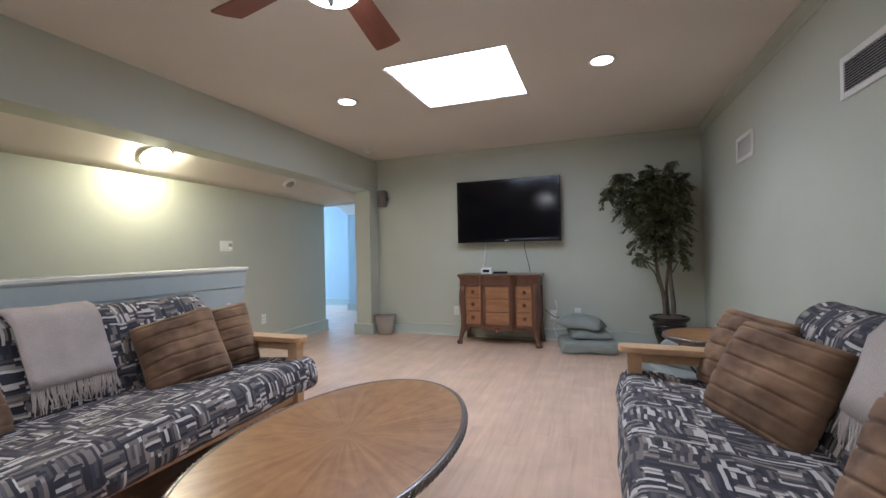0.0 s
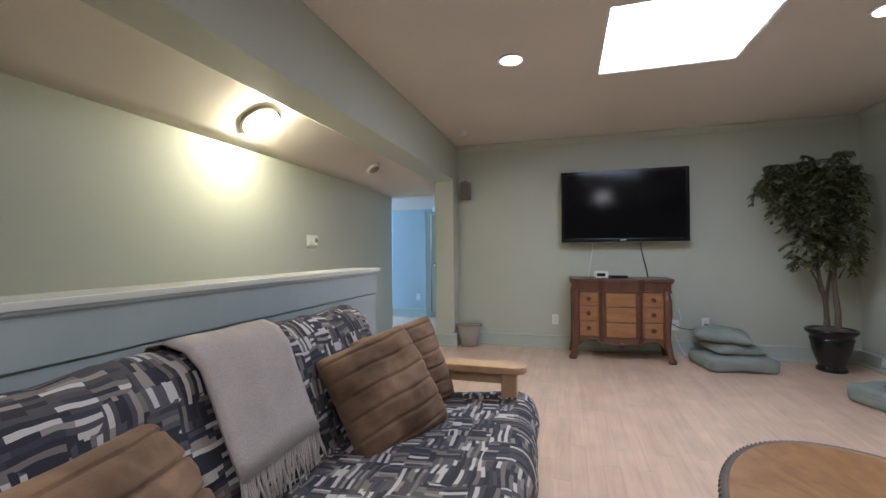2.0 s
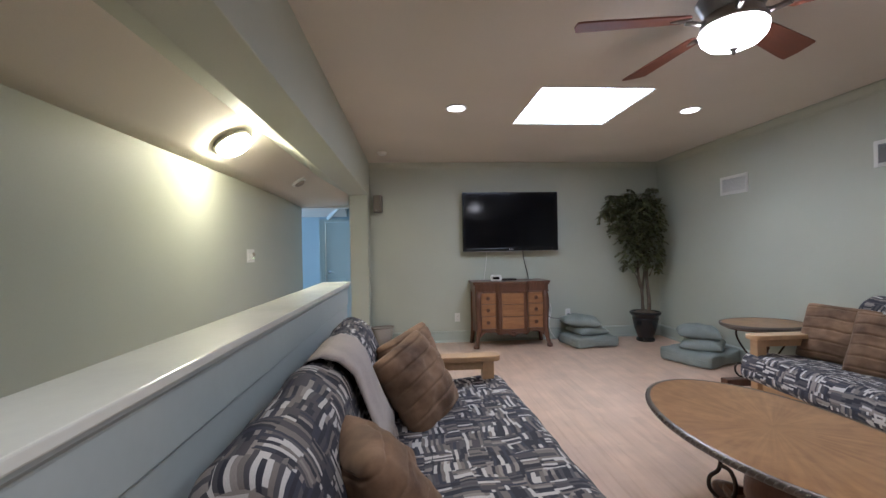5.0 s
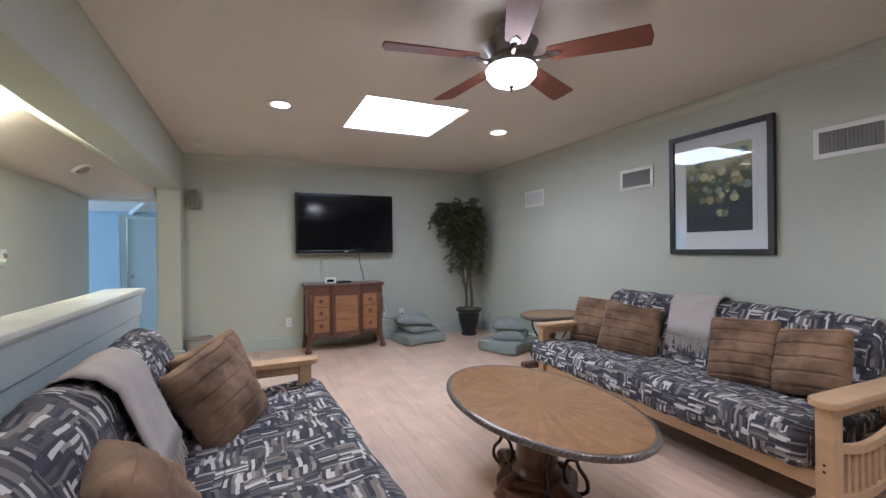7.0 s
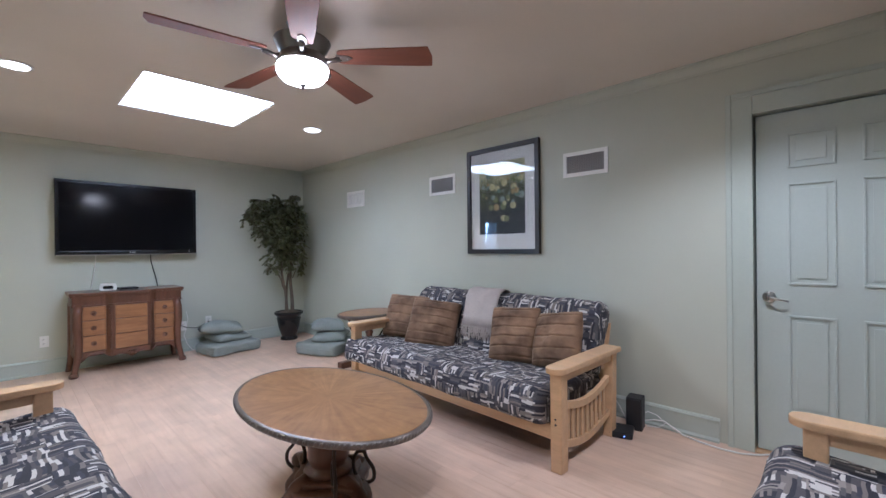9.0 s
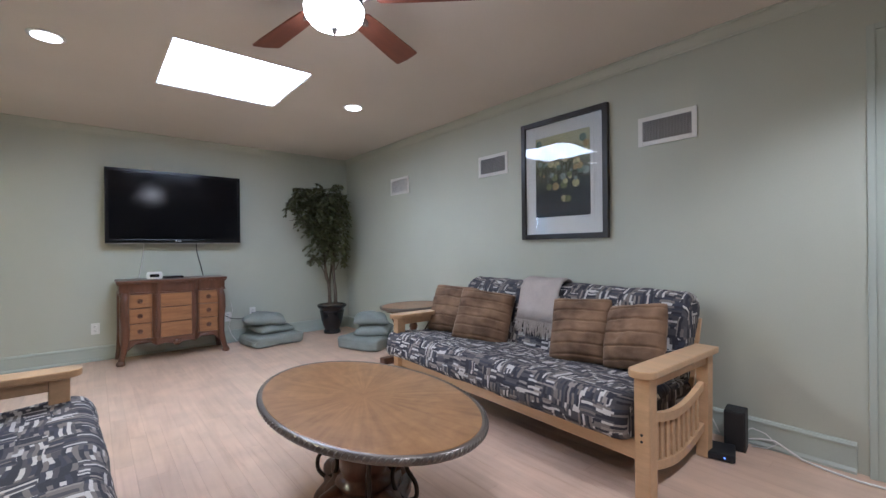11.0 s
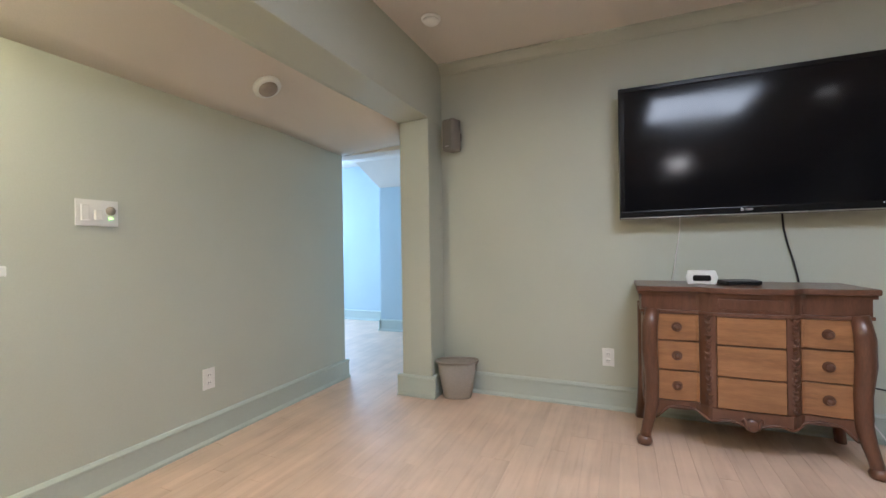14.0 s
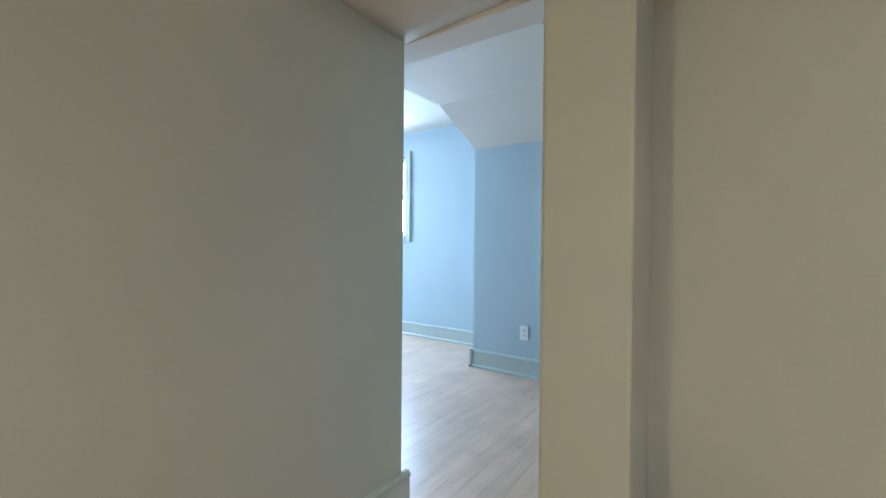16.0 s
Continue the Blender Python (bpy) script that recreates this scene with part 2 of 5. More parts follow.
part("sash", join(box(WX0, WX1, 8.46, 8.49, WZ0, WZ0 + 0.05), box(WX0, WX1, 8.46, 8.49, WZ1 - 0.05, WZ1), box(WX0, WX0 + 0.04, 8.46, 8.49, WZ0, WZ1), box(WX1 - 0.04, WX1, 8.46, 8.49, WZ0, WZ1), box(WX0, WX1, 8.455, 8.485, 1.58, 1.62)), CAP, bay_window)
# glowing sheet stands in for the bright daylight outside the window
part("daylight_pane", box(WX0, WX1, 8.50, 8.51, WZ0, WZ1), OUTSIDE, bay_window)

# ---- trim ----


def base_board(name, x0, y0, x1, y1, side):
    """A skirting board with a cap bead and a shoe, along a wall from one point to another; side: the way it faces."""
    prof = [(0, 0), (0.030, 0), (0.030, 0.012), (0.018, 0.026), (0.016, 0.125), (0.021, 0.128), (0.021, 0.138), (0.012, 0.150), (0, 0.152)]
    d = Vector((x1 - x0, y1 - y0, 0))
    s = Vector(side)
    n = len(prof)
    verts = []
    for e in (Vector((x0, y0, 0)), Vector((x1, y1, 0))):
        verts += [e + s * a + Vector((0, 0, b)) for a, b in prof]
    faces = [tuple(range(n)), tuple(range(n, 2 * n))] + [(i, (i + 1) % n, n + (i + 1) % n, n + i) for i in range(n)]
    return built(name, to_bm(verts, faces), TRIM, "sage painted baseboard with shoe moulding")


base_board("baseboard", -2.05, YT, XR, YT, (0, -1, 0))
base_board("baseboard", XR, 0.60, XR, YT - 0.03, (-1, 0, 0))
base_board("baseboard", XL, YB, XL, 5.98, (1, 0, 0))
base_board("baseboard", -2.318, 5.765, -2.016, 5.765, (0, -1, 0))
base_board("baseboard", -2.048, 5.765, -2.048, YT, (1, 0, 0))
base_board("baseboard", -2.286, 5.765, -2.286, 6.1, (-1, 0, 0))
base_board("baseboard", -3.75, 7.8, -3.11, 7.8, (0, -1, 0))
base_board("baseboard", -7.1, 8.42, -3.72, 8.42, (0, -1, 0))
base_board("baseboard", -3.72, 7.77, -3.72, 8.42, (-1, 0, 0))


def crown(name, x0, y0, x1, y1, side):
    prof = [(0, 0), (0.006, 0), (0.010, 0.016), (0.018, 0.026), (0.032, 0.044), (0.046, 0.058), (0.060, 0.062), (0.060, 0.075), (0, 0.075)]
    s = Vector(side)
    n = len(prof)
    verts = []
    for e in (Vector((x0, y0, CEIL - 0.073)), Vector((x1, y1, CEIL - 0.073))):
        verts += [e + s * a + Vector((0, 0, b)) for a, b in prof]
    faces = [tuple(range(n)), tuple(range(n, 2 * n))] + [(i, (i + 1) % n, n + (i + 1) % n, n + i) for i in range(n)]
    return built(name, to_bm(verts, faces), PAINT, "sage painted crown moulding under the ceiling")


crown("crown_trim", -2.05, YT, XR, YT, (0, -1, 0))
crown("crown_trim", XR, YB, XR, YT, (-1, 0, 0))

# half wall beside the stair aisle
half = tagged(new("half_wall"), "blue-grey panelled half wall with a glossy cream cap", kind="structure")
part("body", box(-2.13, -1.984, YB, 3.472, 0, 1.006), PANEL, half)
part("apron_board", box(-1.985, -1.969, YB, 3.486, 0.872, 1.006, 0.003), PANEL, half, "blue-grey apron board")
part("panel_board", box(-1.985, -1.977, YB, 3.476, 0.0, 0.866, 0.003), PANEL, half)
part("end_board", box(-2.13, -1.985, 3.473, 3.486, 0.0, 0.99, 0.003), PANEL, half)
part("cap_board", box(-2.160, -1.955, YB, 3.512, 1.013, 1.036, 0.004, 2), CAP, half, "glossy cream cap board, chipped at the edges")
part("bed_mould", prism([(-1.984, 1.0125), (-1.959, 1.0125), (-1.961, 1.004), (-1.967, 0.996), (-1.968, 0.990), (-1.984, 0.990)], "y", YB, 3.50), PANEL, half)
for cy, cz, w in ((3.30, 0.735, 0.030), (3.18, 0.70, 0.012), (3.38, 0.60, 0.010)):
    part("paint_chip", box(-1.9785, -1.9762, cy, cy + w, cz, cz + 0.008), WHITE, half, "small white paint chip")

# skylight
sky_light = tagged(new("skylight"), "square flush skylight with a bright white diffuser", kind="structure")
part("frame", join(box(SX0, SX0 + 0.012, SY0, SY1, CEIL + 0.004, CEIL + 0.11), box(SX1 - 0.012, SX1, SY0, SY1, CEIL + 0.004, CEIL + 0.11), box(SX0 + 0.012, SX1 - 0.012, SY0, SY0 + 0.012, CEIL + 0.004, CEIL + 0.11), box(SX0 + 0.012, SX1 - 0.012, SY1 - 0.012, SY1, CEIL + 0.004, CEIL + 0.11)), WHITE, sky_light)
part("diffuser", box(SX0 + 0.012, SX1 - 0.012, SY0 + 0.012, SY1 - 0.012, CEIL + 0.012, CEIL + 0.022), DAYWHITE, sky_light)

# more materials
BLACKPL = material("black_gloss_plastic", (0.007, 0.007, 0.008), 0.22, vary=0.1, bump=0)
BLACKPL.node_tree.nodes["Principled BSDF"].inputs["Specular IOR Level"].default_value = 0.3
SCREEN = material("dark_screen_glass", (0.004, 0.004, 0.006), 0.115, vary=0.05, bump=0)
SCREEN.node_tree.nodes["Principled BSDF"].inputs["Specular IOR Level"].default_value = 0.28
SATINBLACK = material("matt_black_plastic", (0.018, 0.018, 0.020), 0.45, vary=0.1)
SILVER = material("brushed_nickel", (0.55, 0.54, 0.52), 0.28, 1.0, vary=0.05, grain=200, bump=0.02)
DARKMETAL = material("antique_pewter", (0.27, 0.25, 0.235), 0.30, 0.9, vary=0.2, grain=80)
ROPE = material("dark_rope_edge", (0.19, 0.165, 0.145), 0.34, 0.75, vary=0.25, grain=80)
IRON = material("bronzed_iron", (0.050, 0.036, 0.028), 0.42, 0.7, vary=0.25, grain=90, bump=0.2)
PINE = material("pale_varnished_wood", (0.60, 0.39, 0.215), 0.33, vary=0.10, scale=2.2, grain=26, stretch=(9, 1, 9), bump=0.04, coat=0.15, fine=0.06)
WALNUT = material("carved_walnut", (0.118, 0.050, 0.028), 0.31, vary=0.22, scale=5, grain=40, stretch=(6, 6, 1), bump=0.15, coat=0.2, fine=0.12)
DRAWERW = material("figured_oak_drawer", (0.295, 0.138, 0.058), 0.36, vary=0.22, scale=4, grain=30, stretch=(1.2, 4, 9), bump=0.08, coat=0.2, fine=0.12)
CHERRY = material("cherry_fan_blade", (0.215, 0.072, 0.040), 0.58, vary=0.12, scale=4, grain=50, stretch=(1, 9, 9), bump=0.02)
FLOORCLOTH = material("grey_green_cushion_cloth", (0.245, 0.270, 0.250), 0.85, vary=0.10, scale=6, grain=350, bump=0.35, fine=0.10)
THROW = material("oatmeal_woven_throw", (0.47, 0.41, 0.37), 0.95, vary=0.08, scale=9, grain=260, bump=0.7, fine=0.18)
TAUPE = material("taupe_plastic", (0.30, 0.255, 0.215), 0.5, vary=0.06, bump=0.05)
SPEAKERGREY = material("grey_speaker_shell", (0.175, 0.155, 0.135), 0.5, vary=0.06, grain=300, bump=0.2)
CERAMIC = material("black_glazed_pot", (0.013, 0.012, 0.014), 0.12, vary=0.2, bump=0.02)
SOIL = material("dry_moss", (0.13, 0.10, 0.065), 0.95, vary=0.35, scale=25, grain=120, bump=0.9)
BARK = material("grey_brown_bark", (0.125, 0.098, 0.072), 0.8, vary=0.25, scale=12, grain=70, stretch=(3, 3, 1), bump=0.5)
PAPER = material("off_white_mat_board", (0.74, 0.72, 0.68), 0.8, vary=0.02, bump=0.04)
FRAMEBLK = material("black_wood_frame", (0.022, 0.017, 0.015), 0.35, vary=0.2, grain=60, bump=0.08)


def leaf_material():
    m = material("olive_leaf", (0.120, 0.128, 0.058), 0.42, vary=0.3, scale=6, grain=90, bump=0.1, fine=0.1)
    n, ln = m.node_tree.nodes, m.node_tree.links
    geo = n.new("ShaderNodeNewGeometry")
    b = n["Principled BSDF"]
    src = b.inputs["Base Color"].links[0].from_socket
    hs = n.new("ShaderNodeHueSaturation")
    mr = n.new("ShaderNodeMapRange")
    mr.inputs[3].default_value, mr.inputs[4].default_value = 0.55, 1.5
    ln.new(geo.outputs["Random Per Island"], mr.inputs[0])
    ln.new(mr.outputs[0], hs.inputs["Value"])
    ln.new(src, hs.inputs["Color"])
    ln.new(hs.outputs[0], b.inputs["Base Color"])
    return m


LEAF = leaf_material()


def nodes_of(name):
    m = bpy.data.materials.new(name)
    m.use_nodes = True
    return m, m.node_tree.nodes, m.node_tree.links, m.node_tree.nodes["Principled BSDF"]


def stroke_fabric():
    """Woven futon cover: blocks of brush strokes, across and along by turns, in navy, grey, taupe and cream."""
    m, n, ln, b = nodes_of("stroke_print_cotton")
    uv = n.new("ShaderNodeUVMap")
    warp = n.new("ShaderNodeTexNoise")
    warp.inputs["Scale"].default_value = 7
    ln.new(uv.outputs[0], warp.inputs[0])
    wv = n.new("ShaderNodeVectorMath")
    wv.operation = "MULTIPLY_ADD"
    wv.inputs[1].default_value = (0.035, 0.035, 0)
    ln.new(warp.outputs["Color"], wv.inputs[0])
    ln.new(uv.outputs[0], wv.inputs[2])
    outs = []
    for turn, shift in ((0, 0.0), (90, 0.37)):
        mp = n.new("ShaderNodeMapping")
        mp.inputs["Rotation"].default_value = (0, 0, radians(turn))
        mp.inputs["Location"].default_value = (shift, shift * 0.6, 0)
        ln.new(wv.outputs[0], mp.inputs[0])
        br = n.new("ShaderNodeTexBrick")
        br.inputs["Color1"].default_value, br.inputs["Color2"].default_value = (0, 0, 0, 1), (1, 1, 1, 1)
        br.inputs["Scale"].default_value, br.inputs["Mortar Size"].default_value = 1.0, 0.0
        br.inputs["Brick Width"].default_value, br.inputs["Row Height"].default_value = 0.082, 0.0128
        br.offset, br.squash = 0.37, 0.7
        ln.new(mp.outputs[0], br.inputs[0])
        outs.append(br)
    ck = n.new("ShaderNodeTexVoronoi")
    ck.distance = "CHEBYCHEV"
    ck.inputs["Scale"].default_value = 13.0
    ck.inputs["Randomness"].default_value = 0.42
    ln.new(wv.outputs[0], ck.inputs[0])
    sep = n.new("ShaderNodeSeparateColor")
    ln.new(ck.outputs["Color"], sep.inputs[0])
    gt = n.new("ShaderNodeMath")
    gt.operation = "GREATER_THAN"
    gt.inputs[1].default_value = 0.5
    ln.new(sep.outputs[0], gt.inputs[0])
    mix = n.new("ShaderNodeMix")
    mix.data_type = "RGBA"
    ln.new(gt.outputs[0], mix.inputs[0])
    ln.new(outs[0].outputs["Color"], mix.inputs[6])
    ln.new(outs[1].outputs["Color"], mix.inputs[7])
    s2 = n.new("ShaderNodeSeparateColor")
    ln.new(mix.outputs[2], s2.inputs[0])
    ramp = n.new("ShaderNodeValToRGB")
    ramp.color_ramp.interpolation = "CONSTANT"
    stops = [(0.0, (0.030, 0.029, 0.040)), (0.26, (0.075, 0.070, 0.075)), (0.44, (0.185, 0.160, 0.145)), (0.58, (0.045, 0.045, 0.062)), (0.68, (0.285, 0.250, 0.225)), (0.77, (0.56, 0.53, 0.50)), (0.93, (0.10, 0.095, 0.10))]
    el = ramp.color_ramp.elements
    el[0].position, el[0].color = stops[0][0], (*stops[0][1], 1)
    el[1].position, el[1].color = stops[1][0], (*stops[1][1], 1)
    for p, c in stops[2:]:
        e = el.new(p)
        e.color = (*c, 1)
    ln.new(s2.outputs[1], ramp.inputs[0])
    weave = n.new("ShaderNodeTexNoise")
    weave.inputs["Scale"].default_value = 420
    ln.new(uv.outputs[0], weave.inputs[0])
    hs = n.new("ShaderNodeHueSaturation")
    mr = n.new("ShaderNodeMapRange")
    mr.inputs[3].default_value, mr.inputs[4].default_value = 0.75, 1.25
    ln.new(weave.outputs[0], mr.inputs[0])
    ln.new(mr.outputs[0], hs.inputs["Value"])
    ln.new(ramp.outputs[0], hs.inputs["Color"])
    ln.new(hs.outputs[0], b.inputs["Base Color"])
    b.inputs["Roughness"].default_value = 0.85
    bp = n.new("ShaderNodeBump")
    bp.inputs["Strength"].default_value, bp.inputs["Distance"].default_value = 0.3, 0.002
    ln.new(weave.outputs[0], bp.inputs["Height"])
    ln.new(bp.outputs[0], b.inputs["Normal"])
    return m


FABRIC = stroke_fabric()


def plush():
    """Brown plush with nap brushed lighter and darker."""
    m = material("brown_plush", (0.245, 0.148, 0.086), 0.85, vary=0.30, scale=6, grain=300, bump=0.22, fine=0.08, second=(0.080, 0.042, 0.022))
    b = m.node_tree.nodes["Principled BSDF"]
    b.inputs["Sheen Weight"].default_value = 0.28
    b.inputs["Sheen Roughness"].default_value = 0.4
    b.inputs["Sheen Tint"].default_value = (0.75, 0.55, 0.38, 1)
    return m


PLUSH = plush()


def sunburst(name, light, dark):
    """Veneer laid in wedges about the middle of an oval top."""
    m, n, ln, b = nodes_of(name)
    tc = n.new("ShaderNodeTexCoord")
    sp = n.new("ShaderNodeSeparateXYZ")
    ln.new(tc.outputs["Object"], sp.inputs[0])
    at = n.new("ShaderNodeMath")
    at.operation = "ARCTAN2"
    ln.new(sp.outputs[1], at.inputs[0])
    ln.new(sp.outputs[0], at.inputs[1])
    wedge = n.new("ShaderNodeMath")
    wedge.operation = "MULTIPLY"
    wedge.inputs[1].default_value = 16 / (2 * math.pi)
    ln.new(at.outputs[0], wedge.inputs[0])
    fl = n.new("ShaderNodeMath")
    fl.operation = "FLOOR"
    ln.new(wedge.outputs[0], fl.inputs[0])
    wn_ = n.new("ShaderNodeTexWhiteNoise")
    wn_.noise_dimensions = "1D"
    ln.new(fl.outputs[0], wn_.inputs["W"])
    ang = n.new("ShaderNodeMath")
    ang.operation = "MULTIPLY"
    ang.inputs[1].default_value = 8
    ln.new(at.outputs[0], ang.inputs[0])
    ln_ = n.new("ShaderNodeVectorMath")
    ln_.operation = "LENGTH"
    ln.new(tc.outputs["Object"], ln_.inputs[0])
    rad = n.new("ShaderNodeMath")
    rad.operation = "MULTIPLY"
    rad.inputs[1].default_value = 5
    ln.new(ln_.outputs["Value"], rad.inputs[0])
    cb = n.new("ShaderNodeCombineXYZ")
    ln.new(ang.outputs[0], cb.inputs[0])
    ln.new(rad.outputs[0], cb.inputs[1])
    gr = n.new("ShaderNodeTexNoise")
    gr.inputs["Scale"].default_value, gr.inputs["Detail"].default_value = 1.6, 6
    ln.new(cb.outputs[0], gr.inputs[0])
    cl = n.new("ShaderNodeTexNoise")
    cl.inputs["Scale"].default_value, cl.inputs["Detail"].default_value, cl.inputs["Distortion"].default_value = 11, 6, 1.2
    ln.new(tc.outputs["Object"], cl.inputs[0])
    add = n.new("ShaderNodeMath")
    add.operation = "MULTIPLY_ADD"
    add.inputs[1].default_value = 0.12
    ln.new(wn_.outputs["Value"], add.inputs[0])
    ln.new(gr.outputs[0], add.inputs[2])
    ad2 = n.new("ShaderNodeMath")
    ad2.operation = "MULTIPLY_ADD"
    ad2.inputs[1].default_value = 0.80
    ln.new(cl.outputs[0], ad2.inputs[0])
    ln.new(add.outputs[0], ad2.inputs[2])
    mr = n.new("ShaderNodeMapRange")
    mr.inputs[1].default_value, mr.inputs[2].default_value = 0.62, 1.26
    ln.new(ad2.outputs[0], mr.inputs[0])
    mix = n.new("ShaderNodeMix")
    mix.data_type = "RGBA"
    mix.inputs[6].default_value, mix.inputs[7].default_value = (*dark, 1), (*light, 1)
    ln.new(mr.outputs[0], mix.inputs[0])
    ln.new(mix.outputs[2], b.inputs["Base Color"])
    b.inputs["Roughness"].default_value = 0.33
    b.inputs["Coat Weight"].default_value = 0.2
    b.inputs["Coat Roughness"].default_value = 0.25
    return m


VENEER = sunburst("sunburst_veneer", (0.40, 0.215, 0.090), (0.215, 0.098, 0.037))

# ---- soft forms ----


def sweep(profile, y0, y1, ny, soft, lump=0.006, seed=0.0, sag=None):
    """A cushion: a closed outline in x and z drawn along y, rounded in at both ends, with a running UV map in metres."""
    c = Vector((sum(p[0] for p in profile) / len(profile), sum(p[1] for p in profile) / len(profile)))
    n = len(profile)
    arc = [0.0]
    for i in range(n):
        a, b = profile[i], profile[(i + 1) % n]
        arc.append(arc[-1] + math.hypot(b[0] - a[0], b[1] - a[1]))
    # more rows near the ends
    e = [soft * (1 - math.cos(math.pi / 2 * k / 5)) for k in range(5)]
    ys = [y0 + v for v in e] + [y0 + soft + (y1 - y0 - 2 * soft) * k / ny for k in range(ny + 1)] + [y1 - v for v in e[::-1]]
    verts = []
    for y in ys:
        d = min(y - y0, y1 - y)
        k = 1.0 if d >= soft else math.sqrt(max(0.0, 1 - (1 - d / soft) ** 2))
        for i, p in enumerate(profile):
            v = Vector(p)
            # shrink by a fixed depth rather than in proportion
            dirv = (v - c)
            ln_ = dirv.length
            w = c + dirv * max(0.0, (ln_ - soft * (1 - k) * 0.8)) / max(ln_, 1e-6)
            q = noise.noise(Vector((w.x * 7 + seed, y * 6, w.y * 7))) * lump + noise.noise(Vector((w.x * 18 + seed, y * 16, w.y * 18))) * lump * 0.4
            nrm = dirv.normalized()
            drop = sag(y, w.x, w.y) if sag else 0
            verts.append((w.x + nrm.x * q, y, w.y + nrm.y * q - drop))
    bm = bmesh.new()
    vs = [bm.verts.new(v) for v in verts]
    lay = bm.loops.layers.uv.new("UVMap")
    for j in range(len(ys) - 1):
        for i in range(n):
            f = bm.faces.new((vs[j * n + i], vs[j * n + (i + 1) % n], vs[(j + 1) * n + (i + 1) % n], vs[(j + 1) * n + i]))
            for lp, (yy, aa) in zip(f.loops, ((ys[j], arc[i]), (ys[j], arc[i + 1]), (ys[j + 1], arc[i + 1]), (ys[j + 1], arc[i]))):
                lp[lay].uv = (yy + seed, aa + seed)
    for row in (0, len(ys) - 1):
        f = bm.faces.new([vs[row * n + i] for i in range(n)])
        for lp in f.loops:
            lp[lay].uv = (lp.vert.co.x + seed, lp.vert.co.z + seed)
    return bm


def round_outline(corners, r, k=5):
    """A closed outline with rounded corners."""
    out = []
    n = len(corners)
    for i in range(n):
        p, a, b = Vector(corners[i]), Vector(corners[i - 1]), Vector(corners[(i + 1) % n])
        rr = min(r, (a - p).length * 0.48, (b - p).length * 0.48)
        s, e = p + (a - p).normalized() * rr, p + (b - p).normalized() * rr
        for j in range(k + 1):
            t = j / k
            out.append(tuple((1 - t) ** 2 * s + 2 * t * (1 - t) * p + t * t * e))
    # add points along long sides
    full = []
    for i, p in enumerate(out):
        q = out[(i + 1) % len(out)]
        full.append(p)
        d = math.hypot(q[0] - p[0], q[1] - p[1])
        m = int(d / 0.06)
        for j in range(1, m):
            full.append((p[0] + (q[0] - p[0]) * j / m, p[1] + (q[1] - p[1]) * j / m))
    return full


def pillow_form(w, h, t, ribs=0, n=22, seed=0.0, nv=None):
    """A pillow standing in x (width) and z (height), thick in y, with drawn-in sides, pointed corners and sewn ribs."""
    verts, faces = [], []
    nv = nv or n
    for side in (1, -1):
        for j in range(nv + 1):
            for i in range(n + 1):
                u, v = 2 * i / n - 1, 2 * j / nv - 1
                prof = (max(0, 1 - abs(u) ** 2.6) * max(0, 1 - abs(v) ** 2.6)) ** 0.48
                pin = 1 - 0.055 * (1 - u * u) * abs(v) ** 2
                pin2 = 1 - 0.055 * (1 - v * v) * abs(u) ** 2
                trim = 1 - 0.06 * abs(u * v) ** 5
                x, z = u * w / 2 * pin2 * trim, v * h / 2 * pin * trim
                y = side * t / 2 * prof
                if ribs:
                    ph = (v + 1) / 2 * ribs + 0.10 * noise.noise(Vector((u * 1.5, seed, 0)))
                    groove = math.exp(-(((ph % 1) - 0.5) / 0.06) ** 2)
                    y -= side * groove * 0.014 * min(1, prof * 2)
                y += side * (0.020 * noise.noise(Vector((u * 2.2 + seed, v * 2.2, side))) + 0.006 * noise.noise(Vector((u * 7 + seed, v * 7, side)))) * prof
                verts.append((x, y, z))
    m = n + 1
    for s in (0, 1):
        o = s * m * (nv + 1)
        for j in range(nv):
            for i in range(n):
                q = (o + j * m + i, o + j * m + i + 1, o + (j + 1) * m + i + 1, o + (j + 1) * m + i)
                faces.append(q if s else q[::-1])
    bm = to_bm(verts, faces)
    bmesh.ops.remove_doubles(bm, verts=bm.verts, dist=0.0004)
    return bm


# ---- futons ----


def futon_profiles(slide):
    seat = round_outline([(0.005 - slide, 0.245), (0.70, 0.225), (0.745, 0.385), (0.045 - slide, 0.452)], 0.085)
    back = round_outline([(0.60, 0.34), (0.755, 0.30), (0.980, 0.795), (0.885, 0.880), (0.762, 0.828)], 0.08)
    return seat, back


